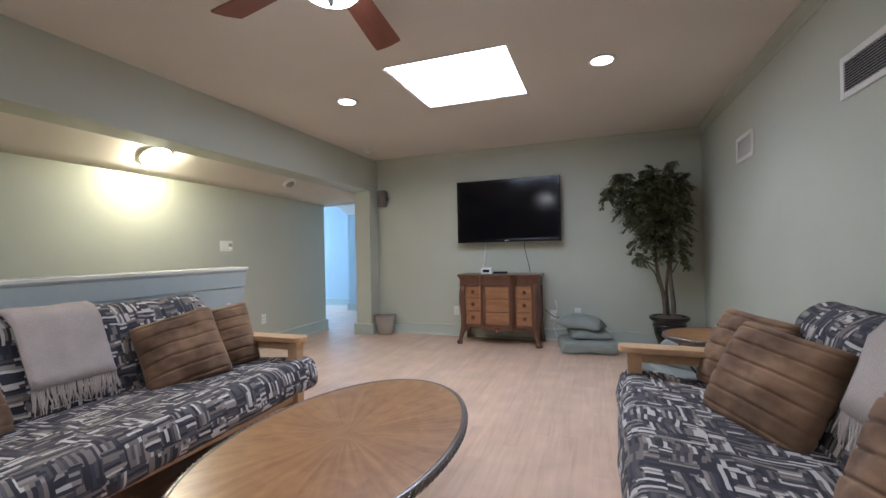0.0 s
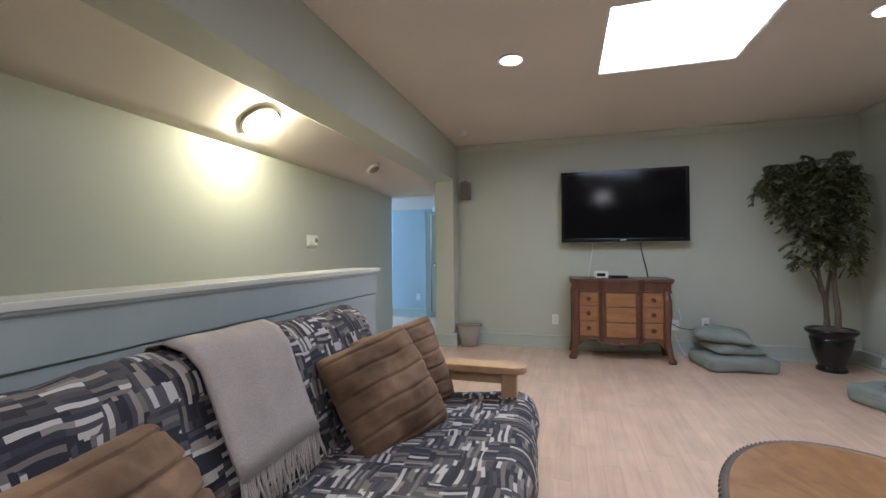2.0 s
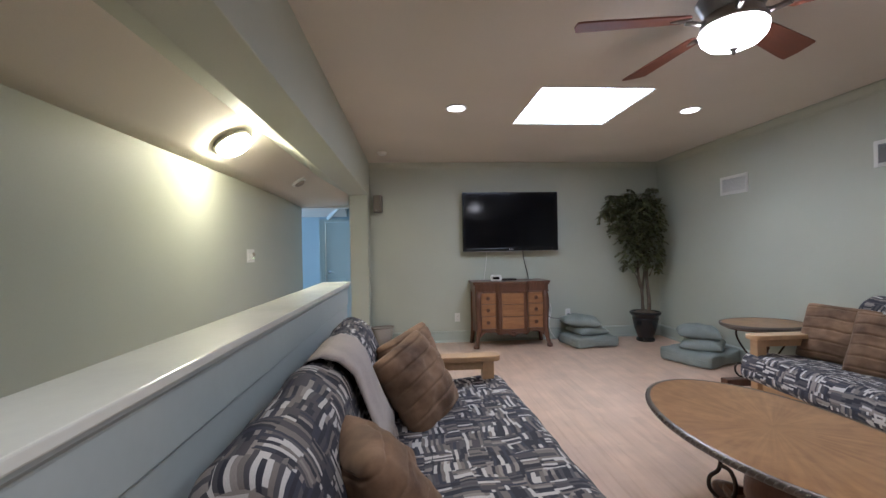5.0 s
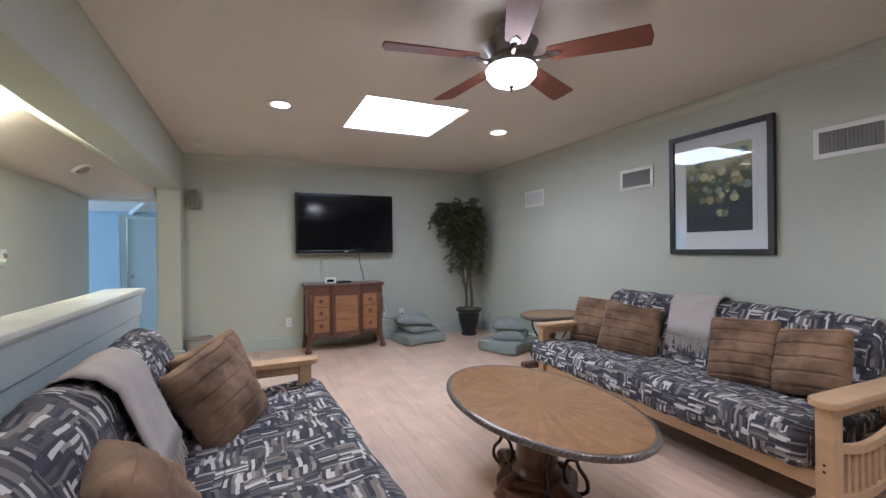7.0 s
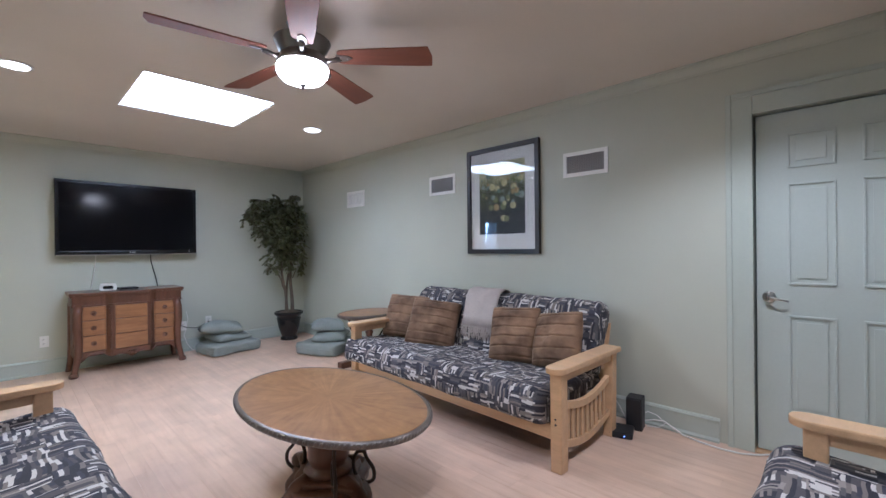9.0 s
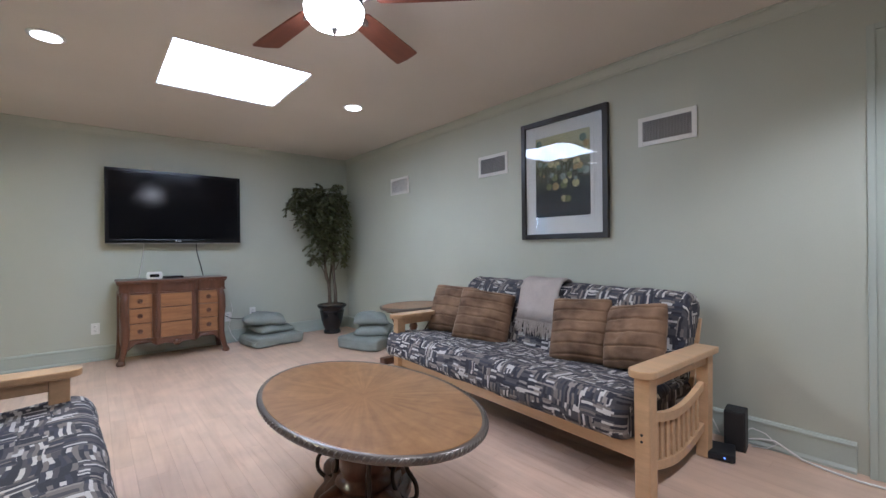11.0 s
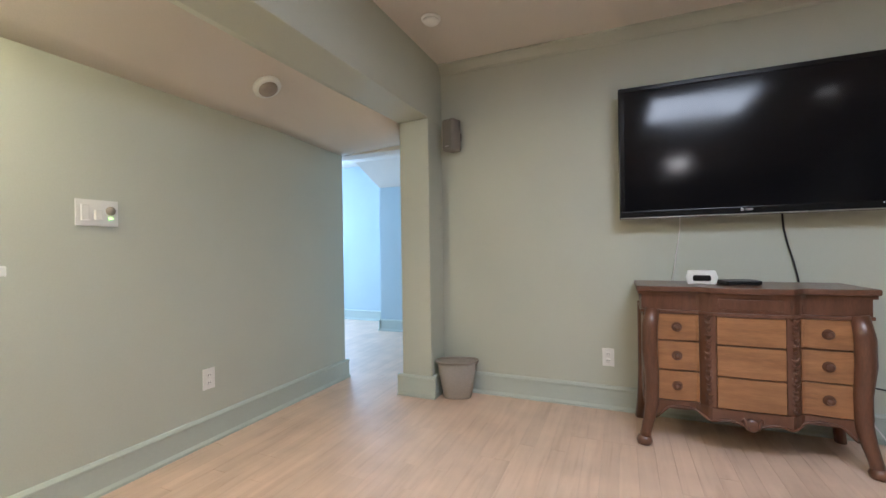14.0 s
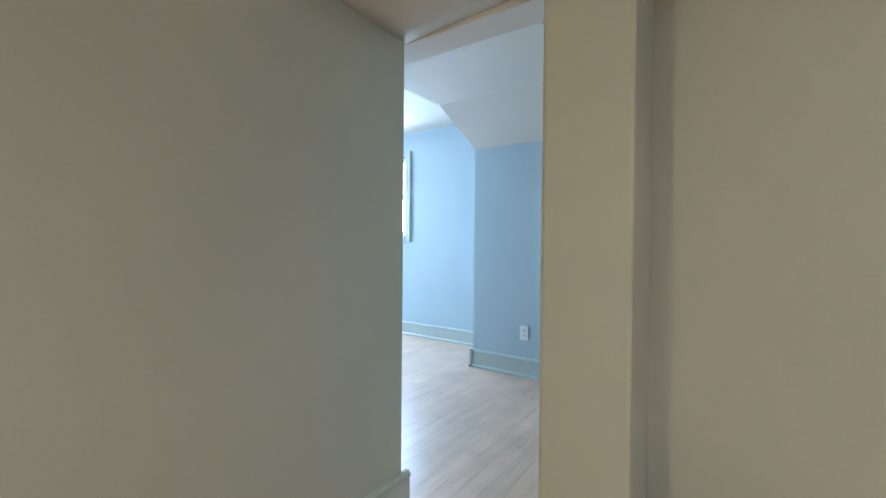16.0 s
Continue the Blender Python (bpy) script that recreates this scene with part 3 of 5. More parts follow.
def futon(name, label, m, length, slide, seed, group, spill, skew=0.0):
    """Local x runs from the front (0) to the back (0.95), y along the length from 0, z up."""
    f = thing(name, label, "futon sofa", group, m)
    aw = 0.10
    for y0, inner in ((0.0, 1), (length - aw, -1)):
        # broad flat arm with a rounded nose
        outline = [(0.74, -0.008)] + [(0.02, -0.012)] + [(-0.045 + 0.065 * (1 - math.cos(radians(v))), aw / 2 + (aw / 2 + 0.012) * math.sin(radians(v))) for v in range(-80, 81, 16)] + [(0.02, aw + 0.012)] + [(0.74, aw + 0.008)]
        arm = prism([(p, q + y0) for p, q in outline], "z", 0.556, 0.590, 0.008)
        part("arm_rest", arm, PINE, f, "pale wooden arm rest with a rounded nose")
        post = part("front_post", box(0.0, 0.075, y0 + 0.015, y0 + 0.085, 0.0, 0.557, 0.008), PINE, f)
        for hz in (0.30, 0.27):
            part("bolt_hole", lathe([(0.006, 0), (0.006, 0.003)], 10), SATINBLACK, post).matrix_local = pose(0.0, y0 + 0.05, hz, 0, -90, 0)
        part("back_post", prism([(0.645, 0), (0.715, 0), (0.735, 0.557), (0.665, 0.557)], "y", y0 + 0.02, y0 + 0.08, 0.006), PINE, f)
        part("arm_apron", box(0.074, 0.668, y0 + 0.03, y0 + 0.07, 0.500, 0.557, 0.004), PINE, f)
        # bowed side rails and their slats
        def bow(z, h):
            pts_t = [(0.075 + 0.575 * i / 10, z - 0.055 * math.sin(math.pi * i / 10) ** 1.0 + 0.02 * i / 10) for i in range(11)]
            out = pts_t + [(p, q - h) for p, q in pts_t[::-1]]
            return prism(out, "y", y0 + 0.036, y0 + 0.064)
        part("side_rail", bow(0.385, 0.042), PINE, f)
        part("side_rail", bow(0.165, 0.042), PINE, f)
        for i in range(1, 10):
            x = 0.075 + 0.575 * i / 10
            sagz = -0.055 * math.sin(math.pi * i / 10) + 0.02 * i / 10
            part("side_slat", box(x - 0.014, x + 0.014, y0 + 0.045, y0 + 0.056, 0.155 + sagz, 0.352 + sagz), PINE, f)
    part("front_rail", box(0.030, 0.062, aw - 0.01, length - aw + 0.01, 0.165, 0.250, 0.006), PINE, f, "pale wooden front rail")
    part("seat_rail", box(0.66, 0.69, aw - 0.01, length - aw + 0.01, 0.13, 0.21, 0.005), PINE, f)
    for i in range(9):
        y = aw + 0.08 + (length - 2 * aw - 0.16) * i / 8
        part("seat_slat", prism([(0.06, 0.256), (0.06, 0.272), (0.68, 0.226), (0.68, 0.210)], "y", y - 0.03, y + 0.03), PINE, f)
        part("back_slat", prism([(0.795, 0.28), (0.812, 0.28), (0.945, 0.70), (0.928, 0.70)], "y", y - 0.03, y + 0.03), PINE, f)
    part("back_rail", box(0.93, 0.965, aw + 0.075, length - aw - 0.02, 0.62, 0.70, 0.005), PINE, f)
    seat, back = futon_profiles(slide)
    e0, e1 = (-0.045, length - aw - 0.012) if spill == "near" else (aw + 0.012, length + 0.045)
    cushion = sweep(seat, e0, e1, 44, 0.07, 0.010, seed)
    for v in cushion.verts:
        v.co.x -= skew * min(1.0, max(0.0, (0.6 - v.co.x) / 0.6)) * v.co.y / length
    part("seat_mattress", cushion, FABRIC, f, "stroke-printed navy, grey and cream futon mattress", True)
    part("back_mattress", sweep(back, aw + (0.055 if spill == "far" else 0.0), length - aw, 44, 0.06, 0.014, seed + 3.3), FABRIC, f, "stroke-printed upright half of the mattress", True)
    return f


LENR = 2.17
futon("futon_sofa", "pale wooden futon sofa with stroke-printed mattress under the print", pose(0.955, 1.135, 0, 0, 0, -2), LENR, 0.075, 1.7, "futon sofas", "far")
futon("futon_sofa", "pale wooden futon sofa with stroke-printed mattress against the half wall", pose(-0.985, 3.02, 0, 0, 0, 180.5), 1.97, 0.115, 6.1, "futon sofas", "near", 0.085)
futon("futon_sofa", "pale wooden futon sofa with stroke-printed mattress beside the door", pose(-0.545, 0.145, 0, 0, 0, -90), 1.60, 0.14, 9.4, "futon sofas", "far")


def pillow(label, m, seed, ribs, w=0.45, h=0.43, t=0.20, mat=PLUSH, group="brown plush pillows", name="throw_pillow"):
    ob = mesh_object(name, pillow_form(w, h, t, ribs, 24, seed, 84), mat, True)
    ob.matrix_world = m
    return tagged(ob, label, "pillow", group)


# on the futon under the print: rows of plush pillows lean on the mattress
lean = "brown channel-sewn plush pillow leaning on the futon back"


def leaning(centre, across, up):
    """The pose of a pillow by its middle, the way along its width and the way up its height."""
    ax = Vector(across).normalized()
    ay = Vector(up).cross(ax).normalized()
    az = ax.cross(ay)
    return Matrix.Translation(centre) @ Matrix((ax, ay, az)).transposed().to_4x4()


for centre, across, up, seed, ribs, w, h in (
        ((1.545, 3.11, 0.600), (0.42, -0.90, -0.06), (0.42, 0.10, 0.88), 1.0, 5, 0.43, 0.44),
        ((1.525, 2.715, 0.582), (0.50, -0.85, -0.12), (0.46, 0.12, 0.87), 2.0, 6, 0.47, 0.45),
        ((1.545, 1.850, 0.594), (0.30, -0.95, 0.04), (0.42, 0.10, 0.90), 3.0, 6, 0.40, 0.44),
        ((1.560, 1.500, 0.602), (-0.10, -0.97, 0.16), (0.42, -0.05, 0.91), 4.0, 5, 0.39, 0.41),
        ((-1.465, 2.505, 0.574), (0.50, 0.83, 0.23), (-0.51, 0.08, 0.85), 5.0, 6, 0.45, 0.47),
        ((-1.490, 2.780, 0.582), (0.60, 0.75, 0.20), (-0.40, -0.03, 0.91), 6.0, 6, 0.45, 0.43),
        ((-1.565, 1.540, 0.575), (-0.36, 0.92, -0.10), (-0.48, -0.20, 0.85), 7.0, 5, 0.46, 0.43)):
    pillow(lean, leaning(centre, across, up), seed, ribs, w, h)


def throw(label, m, y0, y1, seed, hang):
    """A fringed throw laid over the futon back: local axes as the futon's."""
    th = thing("throw_blanket", label, "blanket", "fringed throws", m)
    path = [(0.965, 0.66), (0.955, 0.74), (0.940, 0.81), (0.905, 0.868), (0.85, 0.885), (0.79, 0.862), (0.745, 0.81), (0.715, 0.74), (0.685, 0.66), (0.655, 0.585)]
    path += [(0.625 - 0.020 * k, 0.585 - 0.055 * (k + 1)) for k in range(hang)]
    ny = 14
    verts, faces = [], []
    n = len(path)
    for off in (0.0, 0.011):
        for j in range(ny + 1):
            for i, (x, z) in enumerate(path):
                y = y0 + (y1 - y0) * j / ny
                k = i / n
                y += (0.03 * math.sin(k * 3 + seed)) * (1 if j > ny / 2 else 0.4)
                w = 0.010 * noise.noise(Vector((y * 9 + seed, k * 4, 0)))
                verts.append((x - (off + w + 0.012), y, z + (0.012 + off + w) * (0.9 if 1 < i < 7 else 0.15)))
    s = n * (ny + 1)
    for j in range(ny):
        for i in range(n - 1):
            a, b, c, d = j * n + i, j * n + i + 1, (j + 1) * n + i + 1, (j + 1) * n + i
            faces += [(a, b, c, d), (s + d, s + c, s + b, s + a)]
    for j in range(ny):
        faces += [(j * n, (j + 1) * n, s + (j + 1) * n, s + j * n), (j * n + n - 1, s + j * n + n - 1, s + (j + 1) * n + n - 1, (j + 1) * n + n - 1)]
    for i in range(n - 1):
        faces += [(i, s + i, s + i + 1, i + 1), (ny * n + i, ny * n + i + 1, s + ny * n + i + 1, s + ny * n + i)]
    part("blanket", to_bm(verts, faces), THROW, th, "oatmeal woven throw", True)
    rnd = random.Random(int(seed * 100))
    strands = []
    for k in range(84):
        j = k / 83 * ny
        a = verts[int(j) * n + n - 1]
        y = y0 + (y1 - y0) * k / 83 + (a[1] - (y0 + (y1 - y0) * int(j) / ny))
        x, z = a[0], a[2]
        ln_ = rnd.uniform(0.085, 0.125)
        dy, dx = rnd.uniform(-0.022, 0.022), rnd.uniform(-0.03, 0.002)
        strands.append(tube([(x, y, z + 0.012), (x - 0.008, y + dy * 0.3, z - ln_ * 0.35), (x - 0.006 + dx * 0.5, y + dy * 0.8, z - ln_ * 0.7), (x + dx, y + dy, z - ln_)], [0.0022, 0.0034, 0.0030, 0.0016], 5))
    part("fringe", join(*strands), THROW, th, "twisted oatmeal fringe")
    return th


throw("oatmeal fringed throw draped over the futon back", pose(0.955, 1.135, 0, 0, 0, -2), 1.01, 1.36, 0.7, 0)
throw("oatmeal fringed throw draped over the futon back", pose(-0.985, 3.02, 0, 0, 0, 180.5), 0.815, 1.20, 2.1, 1)

# ---- television wall ----
tv = thing("television", "large black flat-screen television fixed to the wall", "television")
part("bezel", join(box(-0.805, 0.492, 5.862, 5.94, 1.99, 2.02, 0.005), box(-0.805, 0.492, 5.862, 5.94, 1.222, 1.268, 0.005), box(-0.805, -0.772, 5.862, 5.94, 1.262, 1.995, 0.005), box(0.459, 0.492, 5.862, 5.94, 1.262, 1.995, 0.005)), BLACKPL, tv, "glossy black bezel")
part("screen", box(-0.775, 0.462, 5.866, 5.90, 1.264, 1.993), SCREEN, tv, "dark reflective screen")
part("back_shell", box(-0.70, 0.39, 5.90, 5.965, 1.30, 1.95, 0.02), SATINBLACK, tv)
part("wall_bracket", box(-0.40, 0.09, 5.955, 6.0, 1.42, 1.82), SATINBLACK, tv)
part("chrome_strip", box(-0.80, 0.487, 5.859, 5.864, 1.222, 1.229), SILVER, tv, "thin silver strip along the lower edge")
part("badge", join(box(-0.185, -0.170, 5.858, 5.863, 1.243, 1.258, 0.003), box(-0.164, -0.130, 5.858, 5.863, 1.245, 1.256)), SILVER, tv, "small silver badge")
part("power_light", box(0.41, 0.415, 5.8605, 5.863, 1.255, 1.259), WHITE, tv)


def cord(name, pts, r, mat, label):
    ob = mesh_object(name, tube(pts, r, 6), mat, True)
    return tagged(ob, label, "cable")


cord("cable", [(0.035, 5.985, 1.24), (0.04, 5.987, 1.15), (0.06, 5.988, 1.05), (0.085, 5.985, 0.95), (0.10, 5.975, 0.86), (0.105, 5.975, 0.80)], 0.005, SATINBLACK, "black cable hanging behind the television")
cord("cable", [(-0.465, 5.988, 1.24), (-0.47, 5.989, 1.15), (-0.485, 5.989, 1.04), (-0.50, 5.986, 0.93), (-0.52, 5.975, 0.82)], 0.004, WHITE, "thin white cable hanging behind the television")

# chest of drawers: a serpentine three-bay front on cabriole feet
DX0, DX1, DYF, DYB = -0.715, 0.262, 5.575, 5.965


def bow_out(x):
    """How far the front stands out at x: a bowed middle bay, stepping back at the pilasters to two gently bowed sides."""
    c = min(1.0, abs(2 * (x - DX0) / (DX1 - DX0) - 1))
    k = min(1.0, max(0.0, (c - 0.32) / 0.16))
    k = k * k * (3 - 2 * k)
    return (1 - k) * (0.058 + 0.014 * (1 - (c / 0.48) ** 2)) + k * (0.006 + 0.016 * math.sin(math.pi * min(1.0, max(0.0, (c - 0.42) / 0.58))))


def serpentine(off, yb, x0=DX0, x1=DX1):
    """The plan outline that follows the bowed front, standing out by off."""
    xs = [x0 + (x1 - x0) * i / 60 for i in range(61)]
    return [(x, DYF + 0.022 - off - bow_out(x)) for x in xs] + [(x1, yb), (x0, yb)]


chest = thing("chest_of_drawers", "antique style carved walnut chest with paler oak drawers", "chest of drawers")
part("top", prism(serpentine(0.028, DYB, DX0 - 0.012, DX1 + 0.012), "z", 0.815, 0.843, 0.006), WALNUT, chest, "dark polished serpentine top")
part("top_mould", prism(serpentine(0.012, DYB, DX0 - 0.004, DX1 + 0.004), "z", 0.797, 0.816), WALNUT, chest)
part("frieze", prism(serpentine(0.0, DYB, DX0 + 0.012, DX1 - 0.012), "z", 0.715, 0.798), WALNUT, chest, "carved dark frieze drawer band")
part("frieze_bead", prism(serpentine(0.012, DYB, DX0 + 0.006, DX1 - 0.006), "z", 0.700, 0.717, 0.004), WALNUT, chest)
part("carcass", prism(serpentine(-0.018, DYB, DX0 + 0.02, DX1 - 0.02), "z", 0.19, 0.702), WALNUT, chest)


def front_y(x):
    return DYF + 0.022 - bow_out(x)


def drawer_front(x0, x1, z0, z1, proud):
    xs = [x0 + (x1 - x0) * i / 14 for i in range(15)]
    return prism([(x, front_y(x) - proud) for x in xs] + [(x1, DYF + 0.06), (x0, DYF + 0.06)], "z", z0, z1, 0.0025)


bays = [(-0.640, -0.436), (-0.366, -0.087), (-0.017, 0.187)]
rows_z = [(0.560, 0.697), (0.404, 0.552), (0.244, 0.396)]
for x0, x1 in bays:
    for z0, z1 in rows_z:
        d = part("drawer", drawer_front(x0, x1, z0, z1, 0.004), DRAWERW, chest, "figured oak drawer front")
        if x1 - x0 < 0.25:
            cx, cz = (x0 + x1) / 2, (z0 + z1) / 2
            y = front_y(cx) - 0.004
            part("knob", lathe([(0.0, 0), (0.008, 0.0), (0.006, 0.008), (0.014, 0.014), (0.017, 0.020), (0.012, 0.027), (0.001, 0.029)], 14), WALNUT, d, "small turned knob", True).matrix_local = pose(cx, y + 0.002, cz, 90, 0, 0)
            part("back_plate", lathe([(0.001, 0), (0.026, 0), (0.024, 0.003), (0.001, 0.004)], 14), WALNUT, d).matrix_local = pose(cx, y + 0.001, cz, 90, 0, 0)
for cx in (-0.401, -0.052):
    yy = front_y(cx)
    carving = []
    for k in range(15):
        z = 0.262 + 0.43 * k / 14
        w = 0.015 + 0.005 * math.sin(k * 1.9)
        for sd in (-1, 1):
            carving.append(tube([(cx, yy - 0.006, z - 0.012), (cx + sd * w * 0.6, yy - 0.008, z), (cx + sd * w, yy - 0.004, z + 0.014)], [0.003, 0.0048, 0.002], 6))
        carving.append(lathe([(0.002, z - 0.008), (0.0065, z), (0.002, z + 0.008)], 8, cx, yy - 0.008))
    part("pilaster", join(prism([(cx - 0.033, yy + 0.05), (cx - 0.033, front_y(cx - 0.033) - 0.001), (cx, yy - 0.005), (cx + 0.033, front_y(cx + 0.033) - 0.001), (cx + 0.033, yy + 0.05)], "z", 0.205, 0.70, 0.003), *carving), WALNUT, chest, "carved foliate pilaster", True)
for sx, x in ((-1, DX0 + 0.052), (1, DX1 - 0.052)):
    prof = [(0.72, -0.012), (0.62, 0.002), (0.50, 0.004), (0.36, -0.006), (0.22, -0.004), (0.14, 0.010), (0.07, 0.026), (0.03, 0.034)]
    leg = tube([(x + sx * o, DYF - 0.004 - o * 0.7, z) for z, o in prof], [0.036, 0.040, 0.040, 0.036, 0.034, 0.030, 0.026, 0.030], 10)
    part("front_leg", join(leg, lathe([(0.012, 0), (0.034, 0.004), (0.040, 0.022), (0.032, 0.044), (0.016, 0.052)], 14, x + sx * 0.036, DYF - 0.030)), WALNUT, chest, "scrolled cabriole leg", True)
    part("back_leg", tube([(x + sx * 0.02, DYB - 0.05, 0.72), (x + sx * 0.02, DYB - 0.05, 0.3), (x + sx * 0.03, DYB - 0.045, 0.12), (x + sx * 0.045, DYB - 0.035, 0.0)], [0.03, 0.032, 0.028, 0.026], 8), WALNUT, chest, "", True)
tops, lows = [], []
for i in range(57):
    x = DX0 + 0.075 + (DX1 - DX0 - 0.15) * i / 56
    c = abs(2 * i / 56 - 1)
    z = 0.196 - 0.050 * math.exp(-(c / 0.17) ** 2) - 0.018 * math.exp(-((c - 0.42) / 0.10) ** 2) + 0.012 * math.cos(c * 9) - 0.05 * max(0, c - 0.86) / 0.14
    tops.append((x, front_y(x) - 0.007, 0.240))
    lows.append((x, front_y(x) - 0.003, z))
n = len(tops)
verts = tops + lows + [(x, y + 0.024, z) for x, y, z in tops] + [(x, y + 0.024, z) for x, y, z in lows]
faces = []
for i in range(n - 1):
    faces += [(i, i + 1, n + i + 1, n + i), (2 * n + i + 1, 2 * n + i, 3 * n + i, 3 * n + i + 1), (i + 1, i, 2 * n + i, 2 * n + i + 1), (n + i, n + i + 1, 3 * n + i + 1, 3 * n + i)]
faces += [(0, n, 3 * n, 2 * n), (n - 1, 3 * n - 1, 4 * n - 1, 2 * n - 1)]
apron = part("apron", to_bm(verts, faces), WALNUT, chest, "scalloped carved apron with a drop")
edge = [tube([(x, y - 0.003, z + 0.006) for x, y, z in lows], 0.006, 6)]
for sd in (-1, 1):
    edge.append(tube([(-0.2265 + sd * (0.02 + 0.024 * k / 8), front_y(-0.2265) - 0.012, 0.160 + 0.05 * math.sin(k / 8 * 2.4)) for k in range(9)], [0.010 - 0.0008 * k for k in range(9)], 7))
part("carved_edge", join(*edge), WALNUT, apron, "", True)
part("shell_carving", lathe([(0.002, 0), (0.034, 0.004), (0.026, 0.014), (0.004, 0.020)], 12), WALNUT, chest, "", True).matrix_local = pose(-0.2265, front_y(-0.2265) - 0.002, 0.178, 90, 0, 0)
part("frieze_panel", prism([(x, front_y(x) - 0.004) for x in [-0.36 + 0.267 * i / 14 for i in range(15)]] + [(-0.093, DYF), (-0.36, DYF)], "z", 0.732, 0.786, 0.003), WALNUT, chest, "carved frieze panel")

clock = thing("alarm_clock", "small white digital alarm clock on the chest", "clock", m=pose(-0.395, 5.745, 0.843, 0, 0, -6))
part("shell", join(prism([(-0.066, 0.0), (0.066, 0.0), (0.076, 0.035), (0.064, 0.074), (-0.064, 0.074), (-0.076, 0.035)], "y", -0.03, 0.035, 0.006)), WHITE, clock, "white rounded clock shell", True)
part("display", prism([(-0.040, 0.018), (0.040, 0.018), (0.044, 0.034), (0.038, 0.050), (-0.038, 0.050), (-0.044, 0.034)], "y", -0.034, -0.026, 0.003), BLACKPL, clock, "dark clock display")
part("dial", lathe([(0.020, 0), (0.020, 0.010), (0.014, 0.014)], 16), SILVER, clock, "", True).matrix_local = pose(0, 0, 0.060)
player = thing("media_box", "flat black media box lying on the chest", "media player", m=pose(-0.225, 5.745, 0.843, 0, 0, 8))
part("case", box(-0.085, 0.085, -0.06, 0.06, 0.003, 0.024, 0.004), SATINBLACK, player)
part("front_strip", box(-0.08, 0.08, -0.062, -0.059, 0.008, 0.018), BLACKPL, player)
for fx in (-0.07, 0.07):
    part("rubber_foot", box(fx - 0.008, fx + 0.008, -0.05, 0.05, 0, 0.004), SATINBLACK, player)


def outlet(m, label, plugged=False):
    o = thing("wall_outlet", label, "outlet", "wall outlets", m)
    part("plate", prism([(-0.036, -0.058), (0.036, -0.058), (0.036, 0.058), (-0.036, 0.058)], "y", -0.006, 0.0, 0.002), WHITE, o)
    for dz in (-0.021, 0.021):
        s = part("socket", lathe([(0.016, 0), (0.016, 0.003), (0.013, 0.004)], 16), WHITE, o, "", True)
        s.matrix_local = pose(0, -0.005, dz, 90, 0, 0)
        for dx in (-0.006, 0.006):
            part("slot", box(dx - 0.0014, dx + 0.0014, -0.004, 0.005, 0.0032, 0.0046), SATINBLACK, s)
    if plugged:
        part("plug", box(-0.014, 0.014, -0.04, -0.006, -0.036, -0.006, 0.004), SATINBLACK, o, "black plug")
    return o


outlet(pose(-0.887, YT, 0.335), "white outlet plate on the television wall")
outlet(pose(0.66, YT, 0.352), "white outlet plate with a black plug beside the chest", True)
outlet(pose(0.372, YT, 0.318), "white outlet plate beside the leg of the chest")
outlet(pose(XL, 4.70, 0.354, 0, 0, 90), "white outlet plate on the aisle wall")
outlet(pose(-3.245, 7.8, 0.35), "white outlet plate on the hall wall")
cord("cable", [(0.655, 5.965, 0.335), (0.60, 5.955, 0.30), (0.50, 5.94, 0.285), (0.40, 5.94, 0.30), (0.32, 5.95, 0.345), (0.27, 5.968, 0.39)], 0.0045, SATINBLACK, "black power cable looping from outlet to chest")
cord("cable", [(0.40, 5.975, 0.50), (0.42, 5.98, 0.40), (0.40, 5.975, 0.30), (0.37, 5.96, 0.20), (0.40, 5.945, 0.10), (0.45, 5.93, 0.02), (0.50, 5.92, 0.006)], 0.004, WHITE, "thin grey-white cable hanging to the floor")

plate = thing("light_switch", "white three-gang switch plate with dimmer", "light switch", m=pose(XL, 4.172, 1.24, 0, 0, 90))
part("plate", prism([(-0.082, -0.058), (0.082, -0.058), (0.082, 0.058), (-0.082, 0.058)], "y", -0.007, 0, 0.0025), WHITE, plate)
part("rocker", box(-0.064, -0.034, -0.014, -0.006, -0.034, 0.034, 0.003), WHITE, plate)
part("rocker", box(-0.014, 0.014, -0.020, -0.006, -0.030, 0.012, 0.003), WHITE, plate)
dim = part("dimmer", lathe([(0.020, 0), (0.020, 0.006), (0.013, 0.010), (0.012, 0.016), (0.002, 0.017)], 18), TAUPE, plate, "grey dimmer knob", True)
dim.matrix_local = pose(0.050, -0.006, 0.012, 90, 0, 0)
part("indicator", box(0.042, 0.058, -0.012, -0.006, -0.026, -0.018, 0.001), glow("green_indicator", (0.35, 1.0, 0.15), 3.0), plate, "small green indicator light")

spk = thing("wall_speaker", "small grey satellite speaker on the television wall", "speaker", m=pose(-1.925, 5.915, 1.885, 0, 0, -20))
part("cabinet", prism([(-0.052, -0.05), (0.052, -0.05), (0.042, 0.05), (-0.042, 0.05)], "z", -0.115, 0.115, 0.012), SPEAKERGREY, spk, "", True)
part("grille", prism([(-0.044, -0.060), (0.044, -0.060), (0.048, -0.046), (-0.048, -0.046)], "z", -0.105, 0.105, 0.006), SPEAKERGREY, spk, "ribbed grey speaker grille")
part("badge", box(-0.014, 0.014, -0.0625, -0.059, -0.088, -0.083), SILVER, spk)
part("bracket", box(-0.015, 0.015, 0.04, 0.085, -0.03, 0.03), SATINBLACK, spk)

